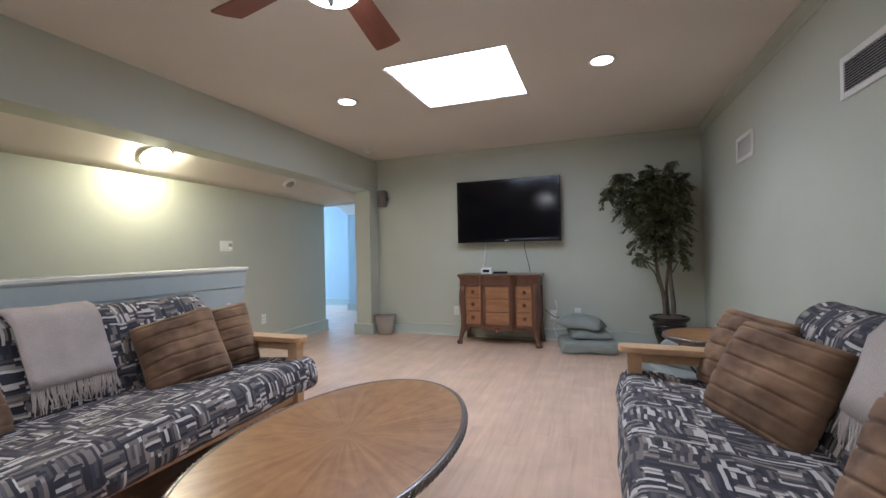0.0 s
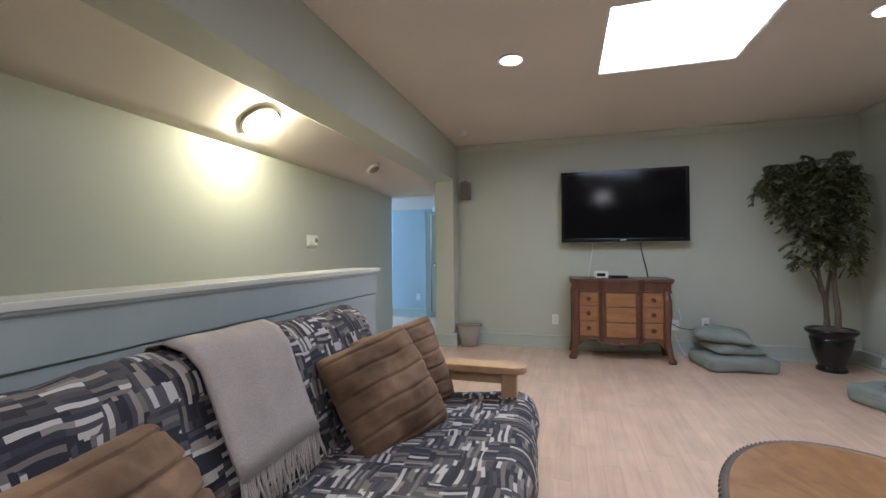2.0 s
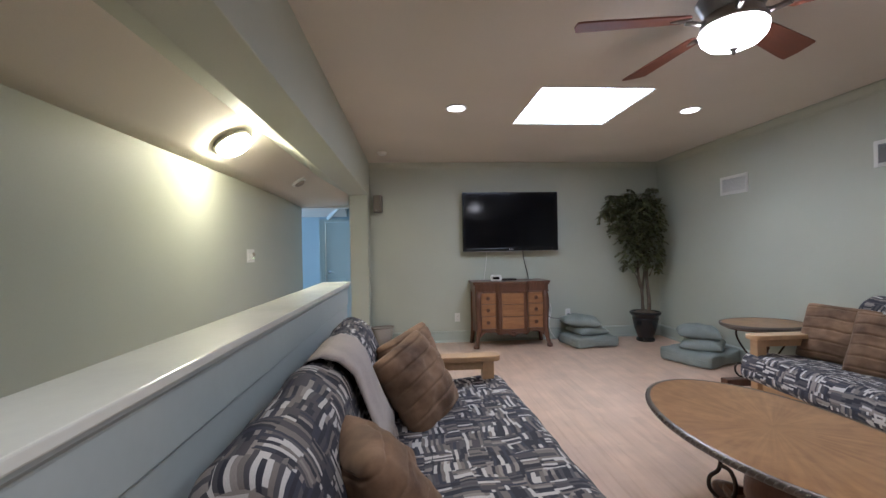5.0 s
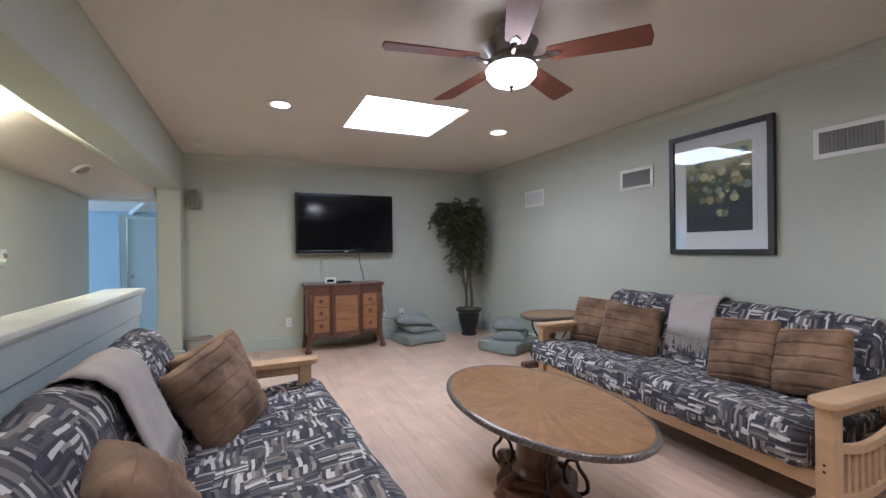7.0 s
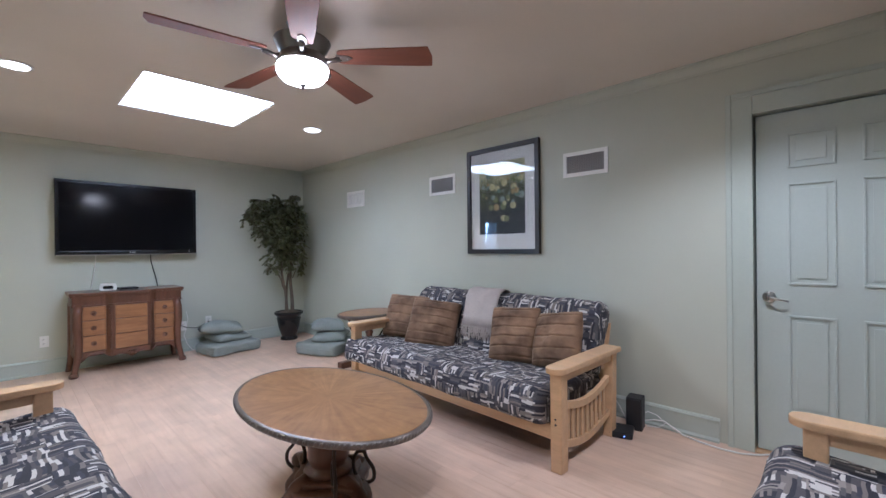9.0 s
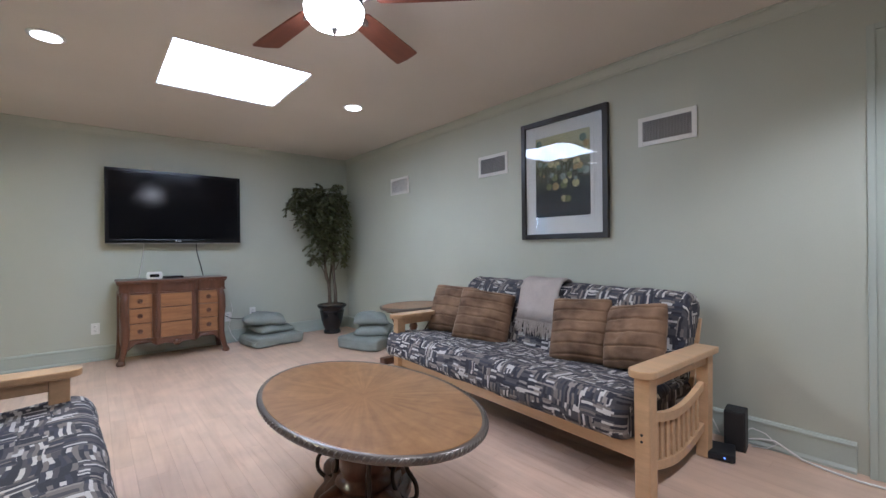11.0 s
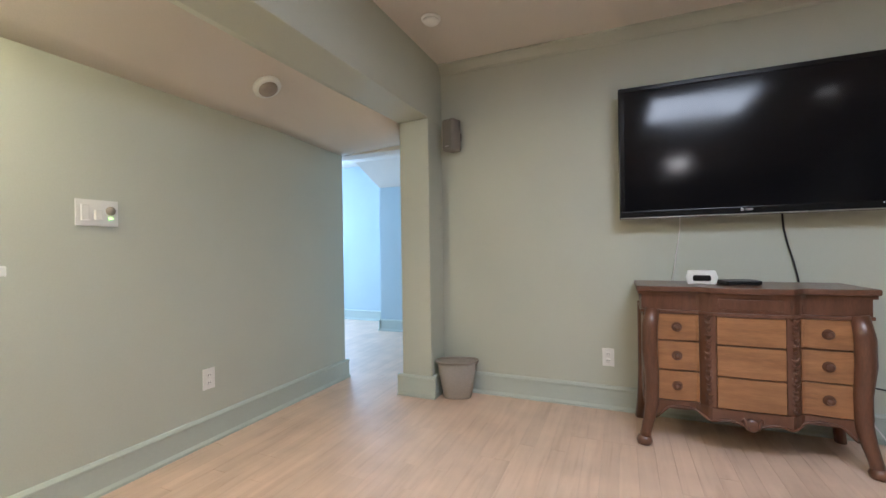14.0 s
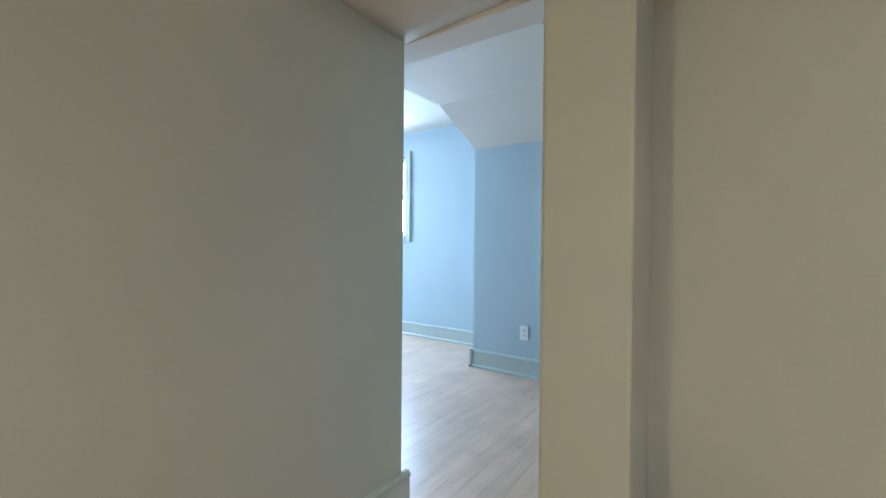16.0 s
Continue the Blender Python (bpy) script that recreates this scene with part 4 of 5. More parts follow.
bin_ = thing("waste_bin", "taupe plastic waste bin with a rolled rim", "waste bin", m=pose(-1.892, 5.858, 0.0, 0, 0, 20))


def oval_ring(a, b, z, n=36):
    return [(a * math.copysign(abs(math.cos(t)) ** 0.7, math.cos(t)), b * math.copysign(abs(math.sin(t)) ** 0.7, math.sin(t)), z) for t in [2 * math.pi * k / n for k in range(n)]]


def loft(rings):
    n = len(rings[0])
    verts = [v for r in rings for v in r]
    faces = [(j * n + i, j * n + (i + 1) % n, (j + 1) * n + (i + 1) % n, (j + 1) * n + i) for j in range(len(rings) - 1) for i in range(n)]
    faces += [tuple(range(n))[::-1], tuple((len(rings) - 1) * n + i for i in range(n))]
    return to_bm(verts, faces)


part("bucket", loft([oval_ring(0.096, 0.060, 0.0), oval_ring(0.101, 0.064, 0.012), oval_ring(0.144, 0.082, 0.250), oval_ring(0.140, 0.078, 0.250), oval_ring(0.096, 0.058, 0.014)]), TAUPE, bin_, "", True)
ring_pts = oval_ring(0.148, 0.086, 0.256)
part("rim", tube(ring_pts + ring_pts[:1], 0.008, 8), TAUPE, bin_, "rolled rim", True)

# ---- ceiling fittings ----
# fittings for all four, the assumed unseen pair at y 0.30 included
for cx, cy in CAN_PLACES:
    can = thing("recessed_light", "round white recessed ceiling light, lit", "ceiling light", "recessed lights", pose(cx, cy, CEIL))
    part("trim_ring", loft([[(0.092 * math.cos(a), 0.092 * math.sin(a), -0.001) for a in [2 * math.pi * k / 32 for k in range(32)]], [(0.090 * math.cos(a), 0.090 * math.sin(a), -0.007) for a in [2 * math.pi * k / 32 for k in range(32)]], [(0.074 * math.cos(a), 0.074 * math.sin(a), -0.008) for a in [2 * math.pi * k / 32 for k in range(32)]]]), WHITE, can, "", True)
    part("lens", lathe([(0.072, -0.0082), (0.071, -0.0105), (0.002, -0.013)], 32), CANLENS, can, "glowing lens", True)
sm = thing("smoke_detector", "round white smoke detector on the ceiling", "smoke detector", "detectors", pose(-1.825, 5.35, CEIL))
part("base", lathe([(0.058, 0), (0.058, -0.010), (0.052, -0.014)], 28), WHITE, sm, "", True)
part("cover", lathe([(0.048, -0.012), (0.046, -0.026), (0.036, -0.034), (0.003, -0.036)], 28), WHITE, sm, "", True)
slope_n = math.degrees(math.atan2(0.38, 0.61))
det = thing("ceiling_sensor", "round white sensor with a grey eye on the sloped ceiling", "sensor", "detectors", pose(-2.69, 4.92, 2.022, 0, -slope_n, 0) @ Matrix.Diagonal((1.22, 1.22, 1.1, 1)))
part("base", lathe([(0.066, 0.006), (0.066, -0.010), (0.056, -0.016)], 28), WHITE, det, "", True)
part("eye", lathe([(0.046, -0.012), (0.044, -0.024), (0.030, -0.036), (0.003, -0.042)], 24), TAUPE, det, "translucent grey eye", True)
dome = thing("dome_light", "frosted dome light on the sloped ceiling, lit", "ceiling light", m=pose(-2.690, 3.23, 2.030, 0, -slope_n, 0))
part("pan", lathe([(0.118, 0.012), (0.122, -0.006), (0.130, -0.022), (0.131, -0.030), (0.124, -0.034)], 32), SILVER, dome, "nickel rim pan", True)
part("glass", lathe([(0.116, -0.032), (0.117, -0.044), (0.104, -0.070), (0.066, -0.090), (0.003, -0.097)], 32), DOME, dome, "glowing frosted glass", True)
part("finial", lathe([(0.010, -0.093), (0.012, -0.100), (0.005, -0.106), (0.001, -0.110)], 12), SILVER, dome, "", True)

# ceiling fan
fan = thing("ceiling_fan", "five-blade cherry ceiling fan with lit frosted globe", "ceiling fan", m=pose(-0.064, 2.06, 0))
part("canopy", lathe([(0.076, CEIL), (0.078, CEIL - 0.010), (0.070, CEIL - 0.016), (0.060, CEIL - 0.030), (0.036, CEIL - 0.040)], 28), DARKMETAL, fan, "pewter canopy", True)
part("neck", lathe([(0.046, CEIL - 0.038), (0.058, CEIL - 0.050), (0.046, CEIL - 0.062), (0.040, CEIL - 0.075)], 28), DARKMETAL, fan, "", True)
part("motor", lathe([(0.040, CEIL - 0.068), (0.120, CEIL - 0.088), (0.140, CEIL - 0.094), (0.144, CEIL - 0.100), (0.140, CEIL - 0.106), (0.128, CEIL - 0.135), (0.112, CEIL - 0.160), (0.106, CEIL - 0.172)], 36), DARKMETAL, fan, "pewter motor housing", True)
part("collar", lathe([(0.106, CEIL - 0.168), (0.116, CEIL - 0.176), (0.118, CEIL - 0.196), (0.128, CEIL - 0.206), (0.130, CEIL - 0.222), (0.122, CEIL - 0.226)], 36), DARKMETAL, fan, "", True)
part("globe", lathe([(0.124, CEIL - 0.224), (0.132, CEIL - 0.236), (0.126, CEIL - 0.268), (0.102, CEIL - 0.296), (0.064, CEIL - 0.312), (0.018, CEIL - 0.317), (0.002, CEIL - 0.317)], 36), GLOBE, fan, "glowing frosted globe", True)
part("finial", lathe([(0.014, CEIL - 0.314), (0.018, CEIL - 0.322), (0.009, CEIL - 0.330), (0.010, CEIL - 0.338), (0.004, CEIL - 0.346), (0.001, CEIL - 0.348)], 14), DARKMETAL, fan, "", True)
blade_out = [(0.185, -0.040), (0.20, -0.052), (0.30, -0.060), (0.60, -0.073), (0.652, -0.075), (0.658, -0.072), (0.678, 0.0), (0.676, 0.066), (0.670, 0.072), (0.60, 0.073), (0.30, 0.060), (0.20, 0.052), (0.185, 0.040)]
for k in range(5):
    m = pose(0, 0, CEIL - 0.178, 0, 0, 26 + 72 * k) @ pose(0, 0, 0, -12, 0, 0)
    b = part("blade", prism(blade_out, "z", -0.004, 0.004, 0.002), CHERRY, fan, "cherry wood blade")
    b.matrix_local = m
    arm_ = join(tube([(0.105, 0, -0.014), (0.135, 0, -0.022), (0.165, 0, -0.018), (0.195, 0, -0.009)], [0.014, 0.012, 0.012, 0.016], 8), prism([(0.178, -0.026), (0.235, -0.020), (0.262, 0.0), (0.235, 0.020), (0.178, 0.026)], "z", -0.010, -0.004, 0.002))
    part("blade_iron", arm_, DARKMETAL, b, "pewter blade arm", True)
    for sx, sy in ((0.20, 0.012), (0.20, -0.012), (0.235, 0)):
        part("screw", lathe([(0.005, -0.0115), (0.004, -0.0095)], 8, sx, sy), SILVER, b)

# ---- long wall: print, vents, door ----
art = thing("framed_print", "black framed print of golden light spots on dark ground", "framed picture")
AY0, AY1, AZ0, AZ1 = 1.878, 2.672, 1.203, 2.190
for nm, bm in (("frame", box(1.965, 1.998, AY0, AY0 + 0.042, AZ0, AZ1, 0.003)), ("frame", box(1.965, 1.998, AY1 - 0.042, AY1, AZ0, AZ1, 0.003)), ("frame", box(1.965, 1.998, AY0 + 0.042, AY1 - 0.042, AZ0, AZ0 + 0.042, 0.003)), ("frame", box(1.965, 1.998, AY0 + 0.042, AY1 - 0.042, AZ1 - 0.042, AZ1, 0.003))):
    part(nm, bm, FRAMEBLK, art, "black wooden frame rail")
part("mat_board", box(1.986, 1.996, AY0 + 0.04, AY1 - 0.04, AZ0 + 0.04, AZ1 - 0.04), PAPER, art, "wide off-white mat")
part("inner_mat", box(1.983, 1.987, AY0 + 0.115, AY1 - 0.115, AZ0 + 0.115, AZ1 - 0.115), PAPER, art)


def print_ground():
    m, n, ln, b = nodes_of("print_ground")
    tc = n.new("ShaderNodeTexCoord")
    sp = n.new("ShaderNodeSeparateXYZ")
    ln.new(tc.outputs["Generated"], sp.inputs[0])
    ns = n.new("ShaderNodeTexNoise")
    ns.inputs["Scale"].default_value = 3.5
    ln.new(tc.outputs["Generated"], ns.inputs[0])
    ad = n.new("ShaderNodeMath")
    ad.operation = "MULTIPLY_ADD"
    ad.inputs[1].default_value = 0.35
    ln.new(ns.outputs[0], ad.inputs[0])
    ln.new(sp.outputs[2], ad.inputs[2])
    rp = n.new("ShaderNodeValToRGB")
    el = rp.color_ramp.elements
    el[0].position, el[0].color = 0.45, (0.012, 0.014, 0.020, 1)
    el[1].position, el[1].color = 1.10, (0.44, 0.42, 0.24, 1)
    e = el.new(0.80)
    e.color = (0.075, 0.085, 0.035, 1)
    ln.new(ad.outputs[0], rp.inputs[0])
    ln.new(rp.outputs[0], b.inputs["Base Color"])
    b.inputs["Roughness"].default_value = 0.6
    return m


PY0, PY1, PZ0, PZ1 = AY0 + 0.145, AY1 - 0.145, AZ0 + 0.18, AZ1 - 0.145
part("picture", box(1.981, 1.984, PY0, PY1, PZ0, PZ1), print_ground(), art, "dark print shading to olive gold at the top")
rnd = random.Random(11)
DOTS = [material("print_gold_" + w, c, 0.6, bump=0, vary=0.2, scale=20) for w, c in (("pale", (0.50, 0.44, 0.22)), ("olive", (0.17, 0.18, 0.065)), ("amber", (0.36, 0.25, 0.10)), ("teal", (0.13, 0.19, 0.14)), ("mist", (0.24, 0.28, 0.24)))]
for k in range(52):
    y = rnd.uniform(PY0 + 0.03, PY1 - 0.03)
    mid = 1 - abs(2 * (y - PY0) / (PY1 - PY0) - 1)
    z = min(PZ1 - 0.03, max(PZ0 + 0.13, PZ0 + 0.46 - 0.15 * mid + rnd.gauss(0, 0.085)))
    r = rnd.choice((0.011, 0.016, 0.022, 0.028, 0.032))
    c = part("light_spot", lathe([(r, 0), (r * 0.98, 0.0006 + 0.00002 * k)], 14), DOTS[k % 5], art)
    c.matrix_local = pose(1.9808, y, z, 0, -90, 0)
glass = bpy.data.materials.new("picture_glass")
glass.use_nodes = True
gb = glass.node_tree.nodes["Principled BSDF"]
gb.inputs["Transmission Weight"].default_value, gb.inputs["Roughness"].default_value, gb.inputs["IOR"].default_value = 1.0, 0.02, 1.45
pane = part("glass", box(1.972, 1.974, AY0 + 0.04, AY1 - 0.04, AZ0 + 0.04, AZ1 - 0.04), glass, art, "clear picture glass")
pane.visible_shadow = False


# near-black backing colour puts in the shade of the duct's hollow
VENTDARK = material("vent_duct_shade", (0.022, 0.022, 0.022), 0.6, vary=0.15)
VENTPALE = material("pale_vent_mesh", (0.46, 0.45, 0.43), 0.6, vary=0.10)
VENTGREY = material("grey_vent_vane", (0.36, 0.35, 0.34), 0.45, vary=0.06)


def vent(label, y0, y1, z0, z1, upright, dark):
    """A return or supply grille on the long wall."""
    v = thing("wall_vent", label, "air vent", "wall vents")
    fr = 0.030
    y0, y1, z0, z1 = y0 - 0.010, y1 + 0.010, z0 - 0.010, z1 + 0.010
    for bm in (box(1.990, 1.9995, y0, y0 + fr, z0, z1, 0.002), box(1.990, 1.9995, y1 - fr, y1, z0, z1, 0.002), box(1.990, 1.9995, y0 + fr, y1 - fr, z0, z0 + fr, 0.002), box(1.990, 1.9995, y0 + fr, y1 - fr, z1 - fr, z1, 0.002)):
        part("frame", bm, WHITE, v)
    part("backing", box(1.9975, 1.9995, y0 + fr, y1 - fr, z0 + fr, z1 - fr), VENTDARK if dark else VENTPALE, v)
    if upright in ("flat", "both"):
        m_ = 11
        for i in range(m_):
            z = z0 + fr + (z1 - z0 - 2 * fr) * (i + 0.5) / m_
            part("slat", prism([(1.9885, z - 0.006), (1.9895, z - 0.007), (1.9975, z + 0.003), (1.9965, z + 0.004)], "y", y0 + fr, y1 - fr), WHITE if not dark else VENTGREY, v)
    if upright == "both":
        for i in range(16):
            y = y0 + fr + (y1 - y0 - 2 * fr) * (i + 0.5) / 16
            part("vane", box(1.990, 1.9935, y - 0.0025, y + 0.0025, z0 + fr, z1 - fr), VENTGREY, v)
    return v


vent("small white louvred wall vent near the corner", 4.413, 4.779, 1.815, 2.0, "flat", False)
vent("white louvred return vent beside the print", 2.861, 3.211, 1.826, 2.005, "flat", True)
vent("white supply vent with dark crossed vanes", 1.310, 1.656, 1.828, 2.004, "both", True)

# the six-panel door and its casing
door = tagged(new("door_1"), "closed grey-green six-panel door with a lever handle", kind="structure")
for bm in (box(1.978, XR, DY1 + 0.0, DY1 + 0.13, 0, DH + 0.13, 0.004), box(1.978, XR, DY0 - 0.13, DY0, 0, DH + 0.13, 0.004), box(1.978, XR, DY0, DY1, DH, DH + 0.13, 0.004)):
    part("casing", bm, TRIM, door, "sage painted flat casing")
for bm in (box(1.970, 1.979, DY1 + 0.105, DY1 + 0.135, 0, DH + 0.14, 0.003), box(1.970, 1.979, DY0 - 0.135, DY0 - 0.105, 0, DH + 0.14, 0.003), box(1.970, 1.979, DY0 - 0.105, DY1 + 0.105, DH + 0.11, DH + 0.14, 0.003)):
    part("back_band", bm, TRIM, door)
part("jamb", join(box(XR, 2.13, DY1, DY1 + 0.029, 0, DH + 0.019), box(XR, 2.13, DY0 - 0.029, DY0, 0, DH + 0.019), box(XR, 2.13, DY0, DY1, DH, DH + 0.019)), TRIM, door)
slab = part("slab", join(box(2.032, 2.070, DY0 + 0.008, DY1 - 0.010, 0.018, DH - 0.010, 0.002)), DOORPAINT, door, "grey-green door slab")
for y0, y1 in ((0.052, 0.262), (-0.262, -0.052)):
    for z0, z1 in ((0.275, 0.845), (1.025, 1.618), (1.708, 1.908)):
        bev = join(box(2.0222, 2.0325, y0, y1, z1 - 0.012, z1, 0.0015), box(2.0222, 2.0325, y0, y1, z0, z0 + 0.012, 0.0015), box(2.0222, 2.0325, y0, y0 + 0.012, z0 + 0.012, z1 - 0.012, 0.0015), box(2.0222, 2.0325, y1 - 0.012, y1, z0 + 0.012, z1 - 0.012, 0.0015))
        pn = part("panel_mould", bev, DOORPAINT, slab)
        part("raised_field", box(2.0250, 2.0330, y0 + 0.038, y1 - 0.038, z0 + 0.038, z1 - 0.038, 0.0014), DOORPAINT, slab)
part("handle_rose", lathe([(0.034, 0), (0.034, 0.006), (0.026, 0.014), (0.015, 0.018), (0.013, 0.045)], 24), SILVER, slab, "nickel lever rose", True).matrix_local = pose(2.032, 0.350, 0.945, 0, -90, 0)
part("lever", tube([(1.988, 0.350, 0.945), (1.984, 0.335, 0.946), (1.985, 0.305, 0.938), (1.988, 0.275, 0.932), (1.990, 0.255, 0.928)], [0.012, 0.009, 0.007, 0.006, 0.005], 10), SILVER, slab, "curved nickel lever", True)
part("threshold", box(1.985, 2.13, DY0, DY1, 0.0, 0.012, 0.003), PINE, door, "wooden threshold strip")
# unseen black board that paints the shade in the gap round the slab
built("door_backing", box(2.135, 2.15, DY0 - 0.1, DY1 + 0.1, 0, DH + 0.1), SATINBLACK, "black backing board for the dark gap round the closed door")

# the low hall door
hall_door = tagged(new("door_2"), "closed low pale door with a lever handle in the hall", kind="structure")
HX0, HX1, HH = -3.005, -2.26, 1.785
part("slab", box(HX0 + 0.004, HX1, 7.815, 7.85, 0.012, HH - 0.004, 0.002), DOORPAINT, hall_door)
part("casing", join(box(HX0 - 0.105, HX0 - 0.004, 7.778, 7.80, 0, HH + 0.045, 0.003), box(HX1, HX1 + 0.12, 7.778, 7.80, 0, HH + 0.045, 0.003), box(HX0 - 0.004, HX1, 7.778, 7.80, HH, HH + 0.045, 0.003)), TRIM, hall_door)
part("casing_bead", join(box(HX0 - 0.105, HX0 - 0.080, 7.768, 7.779, 0, HH + 0.045, 0.002), box(HX0 - 0.050, HX0 - 0.038, 7.770, 7.779, 0, HH, 0.002)), TRIM, hall_door)
part("lever", join(lathe([(0.03, 0), (0.03, 0.006), (0.012, 0.012), (0.011, 0.04)], 16)), SILVER, hall_door, "nickel lever rose", True).matrix_local = pose(-2.940, 7.815, 0.905, 90, 0, 0)
part("lever_arm", tube([(-2.940, 7.775, 0.905), (-2.905, 7.772, 0.905), (-2.845, 7.776, 0.895)], [0.010, 0.008, 0.006], 8), SILVER, hall_door, "", True)

# ---- tables ----


def ellipse(a, b, n=56):
    return [(a * math.cos(2 * math.pi * k / n), b * math.sin(2 * math.pi * k / n)) for k in range(n)]


def oval_top(parent, a, b, zt, beads):
    """A veneered oval with a dark carved metal-like edge."""
    part("top", prism(ellipse(a - 0.018, b - 0.018), "z", zt - 0.022, zt, 0.003), VENEER, parent, "sunburst veneered oval top")
    rings = []
    for off, z in ((-0.022, zt - 0.004), (-0.010, zt + 0.003), (0.0, zt - 0.004), (0.003, zt - 0.016), (-0.004, zt - 0.030), (-0.022, zt - 0.036), (-0.06, zt - 0.034)):
        rings.append([(x, y, z) for x, y in ellipse(a + off, b + off)])
    n = len(rings[0])
    verts = [v for r in rings for v in r]
    faces = [(j * n + i, j * n + (i + 1) % n, (j + 1) * n + (i + 1) % n, (j + 1) * n + i) for j in range(len(rings) - 1) for i in range(n)]
    edge = part("edge_mould", to_bm(verts, faces), ROPE, parent, "dark pewter-toned rope edge", True)
    carved = []
    per = math.pi * (a + b)
    for k in range(beads):
        t = 2 * math.pi * k / beads
        x, y = (a + 0.001) * math.cos(t), (b + 0.001) * math.sin(t)
        tx, ty = -a * math.sin(t), b * math.cos(t)
        ln_ = math.hypot(tx, ty)
        tx, ty = tx / ln_ * 0.009, ty / ln_ * 0.009
        carved.append(tube([(x - tx, y - ty, zt - 0.022), (x, y, zt - 0.012), (x + tx, y + ty, zt - 0.002)], [0.003, 0.0062, 0.003], 5))
    part("rope_carving", join(*carved), ROPE, edge, "", True)
    part("under_frame", prism(ellipse(a * 0.86, b * 0.86, 40), "z", zt - 0.050, zt - 0.021), WALNUT, parent)


table = thing("coffee_table", "oval coffee table with sunburst veneer, walnut pedestal and iron scrolls", "coffee table", m=pose(0.018, 1.985, 0))
oval_top(table, 0.405, 0.655, 0.490, 134)
part("pedestal", lathe([(0.120, 0.105), (0.128, 0.115), (0.118, 0.130), (0.092, 0.142), (0.098, 0.160), (0.108, 0.185), (0.106, 0.240), (0.096, 0.275), (0.104, 0.285), (0.104, 0.296), (0.092, 0.304), (0.090, 0.370), (0.100, 0.380), (0.100, 0.392), (0.090, 0.400), (0.100, 0.440), (0.110, 0.444)], 32), WALNUT, table, "turned walnut pedestal", True)
plinth = [(x * (1 + 0.18 * math.cos(4 * math.atan2(y, x * 1.5))), y * (1 + 0.18 * math.cos(4 * math.atan2(y, x * 1.5)))) for x, y in ellipse(0.19, 0.29, 48)]
part("base", join(prism(plinth, "z", 0.035, 0.085, 0.010), prism([(x * 0.8, y * 0.8) for x, y in plinth], "z", 0.084, 0.108, 0.008)), WALNUT, table, "shaped walnut base", True)
for k, (sx, sy) in enumerate(((0, 1), (0, -1), (1, 0), (-1, 0))):
    ft = 0.355 if sx == 0 else 0.245
    r0 = 0.16 if sx == 0 else 0.12
    c = Vector((sx, sy, 0))
    leg = part("foot", tube([c * r0 + Vector((0, 0, 0.085)), c * (r0 + (ft - r0) * 0.5) + Vector((0, 0, 0.070)), c * (ft - 0.03) + Vector((0, 0, 0.045)), c * ft + Vector((0, 0, 0.030))], [0.050, 0.044, 0.036, 0.030], 10), WALNUT, table, "scrolled walnut foot", True)
for k, (dx, dy, turn) in enumerate(((0, 1, 90), (0, -1, -90))):
    for off in (-1, 1):
        pts = [(0.12, 0, 0.448), (0.19, 0, 0.435), (0.235, 0, 0.39), (0.235, 0, 0.325), (0.215, 0, 0.265), (0.225, 0, 0.205), (0.265, 0, 0.155), (0.265, 0, 0.10), (0.215, 0, 0.075), (0.165, 0, 0.105), (0.150, 0, 0.165), (0.172, 0, 0.222), (0.212, 0, 0.232)]
        fine = []
        for i in range(len(pts) - 1):
            p0, p1, p2, p3 = (Vector(pts[max(0, i - 1)]), Vector(pts[i]), Vector(pts[i + 1]), Vector(pts[min(len(pts) - 1, i + 2)]))
            for j in range(4):
                t = j / 4
                fine.append(0.5 * ((2 * p1) + (p2 - p0) * t + (2 * p0 - 5 * p1 + 4 * p2 - p3) * t * t + (3 * p1 - p0 - 3 * p2 + p3) * t ** 3))
        fine.append(Vector(pts[-1]))
        s = part("iron_scroll", tube(fine, 0.0095, 7), IRON, table, "bronzed iron scroll brace", True)
        s.matrix_local = pose(0, 0, 0, 0, 0, turn + off * 24)

side = thing("side_table", "oval veneered side table with iron scroll legs", "side table", m=pose(1.655, 3.865, 0))
oval_top(side, 0.360, 0.275, 0.552, 96)
part("base", join(box(-0.385, 0.24, -0.045, 0.045, 0.0, 0.062, 0.012), box(-0.05, 0.05, -0.20, 0.20, 0.0, 0.058, 0.012)), WALNUT, side, "dark walnut cross base")
part("post", lathe([(0.05, 0.055), (0.055, 0.075), (0.036, 0.095), (0.034, 0.30), (0.046, 0.33), (0.034, 0.36), (0.040, 0.50), (0.07, 0.515)], 20), WALNUT, side, "turned walnut post", True)
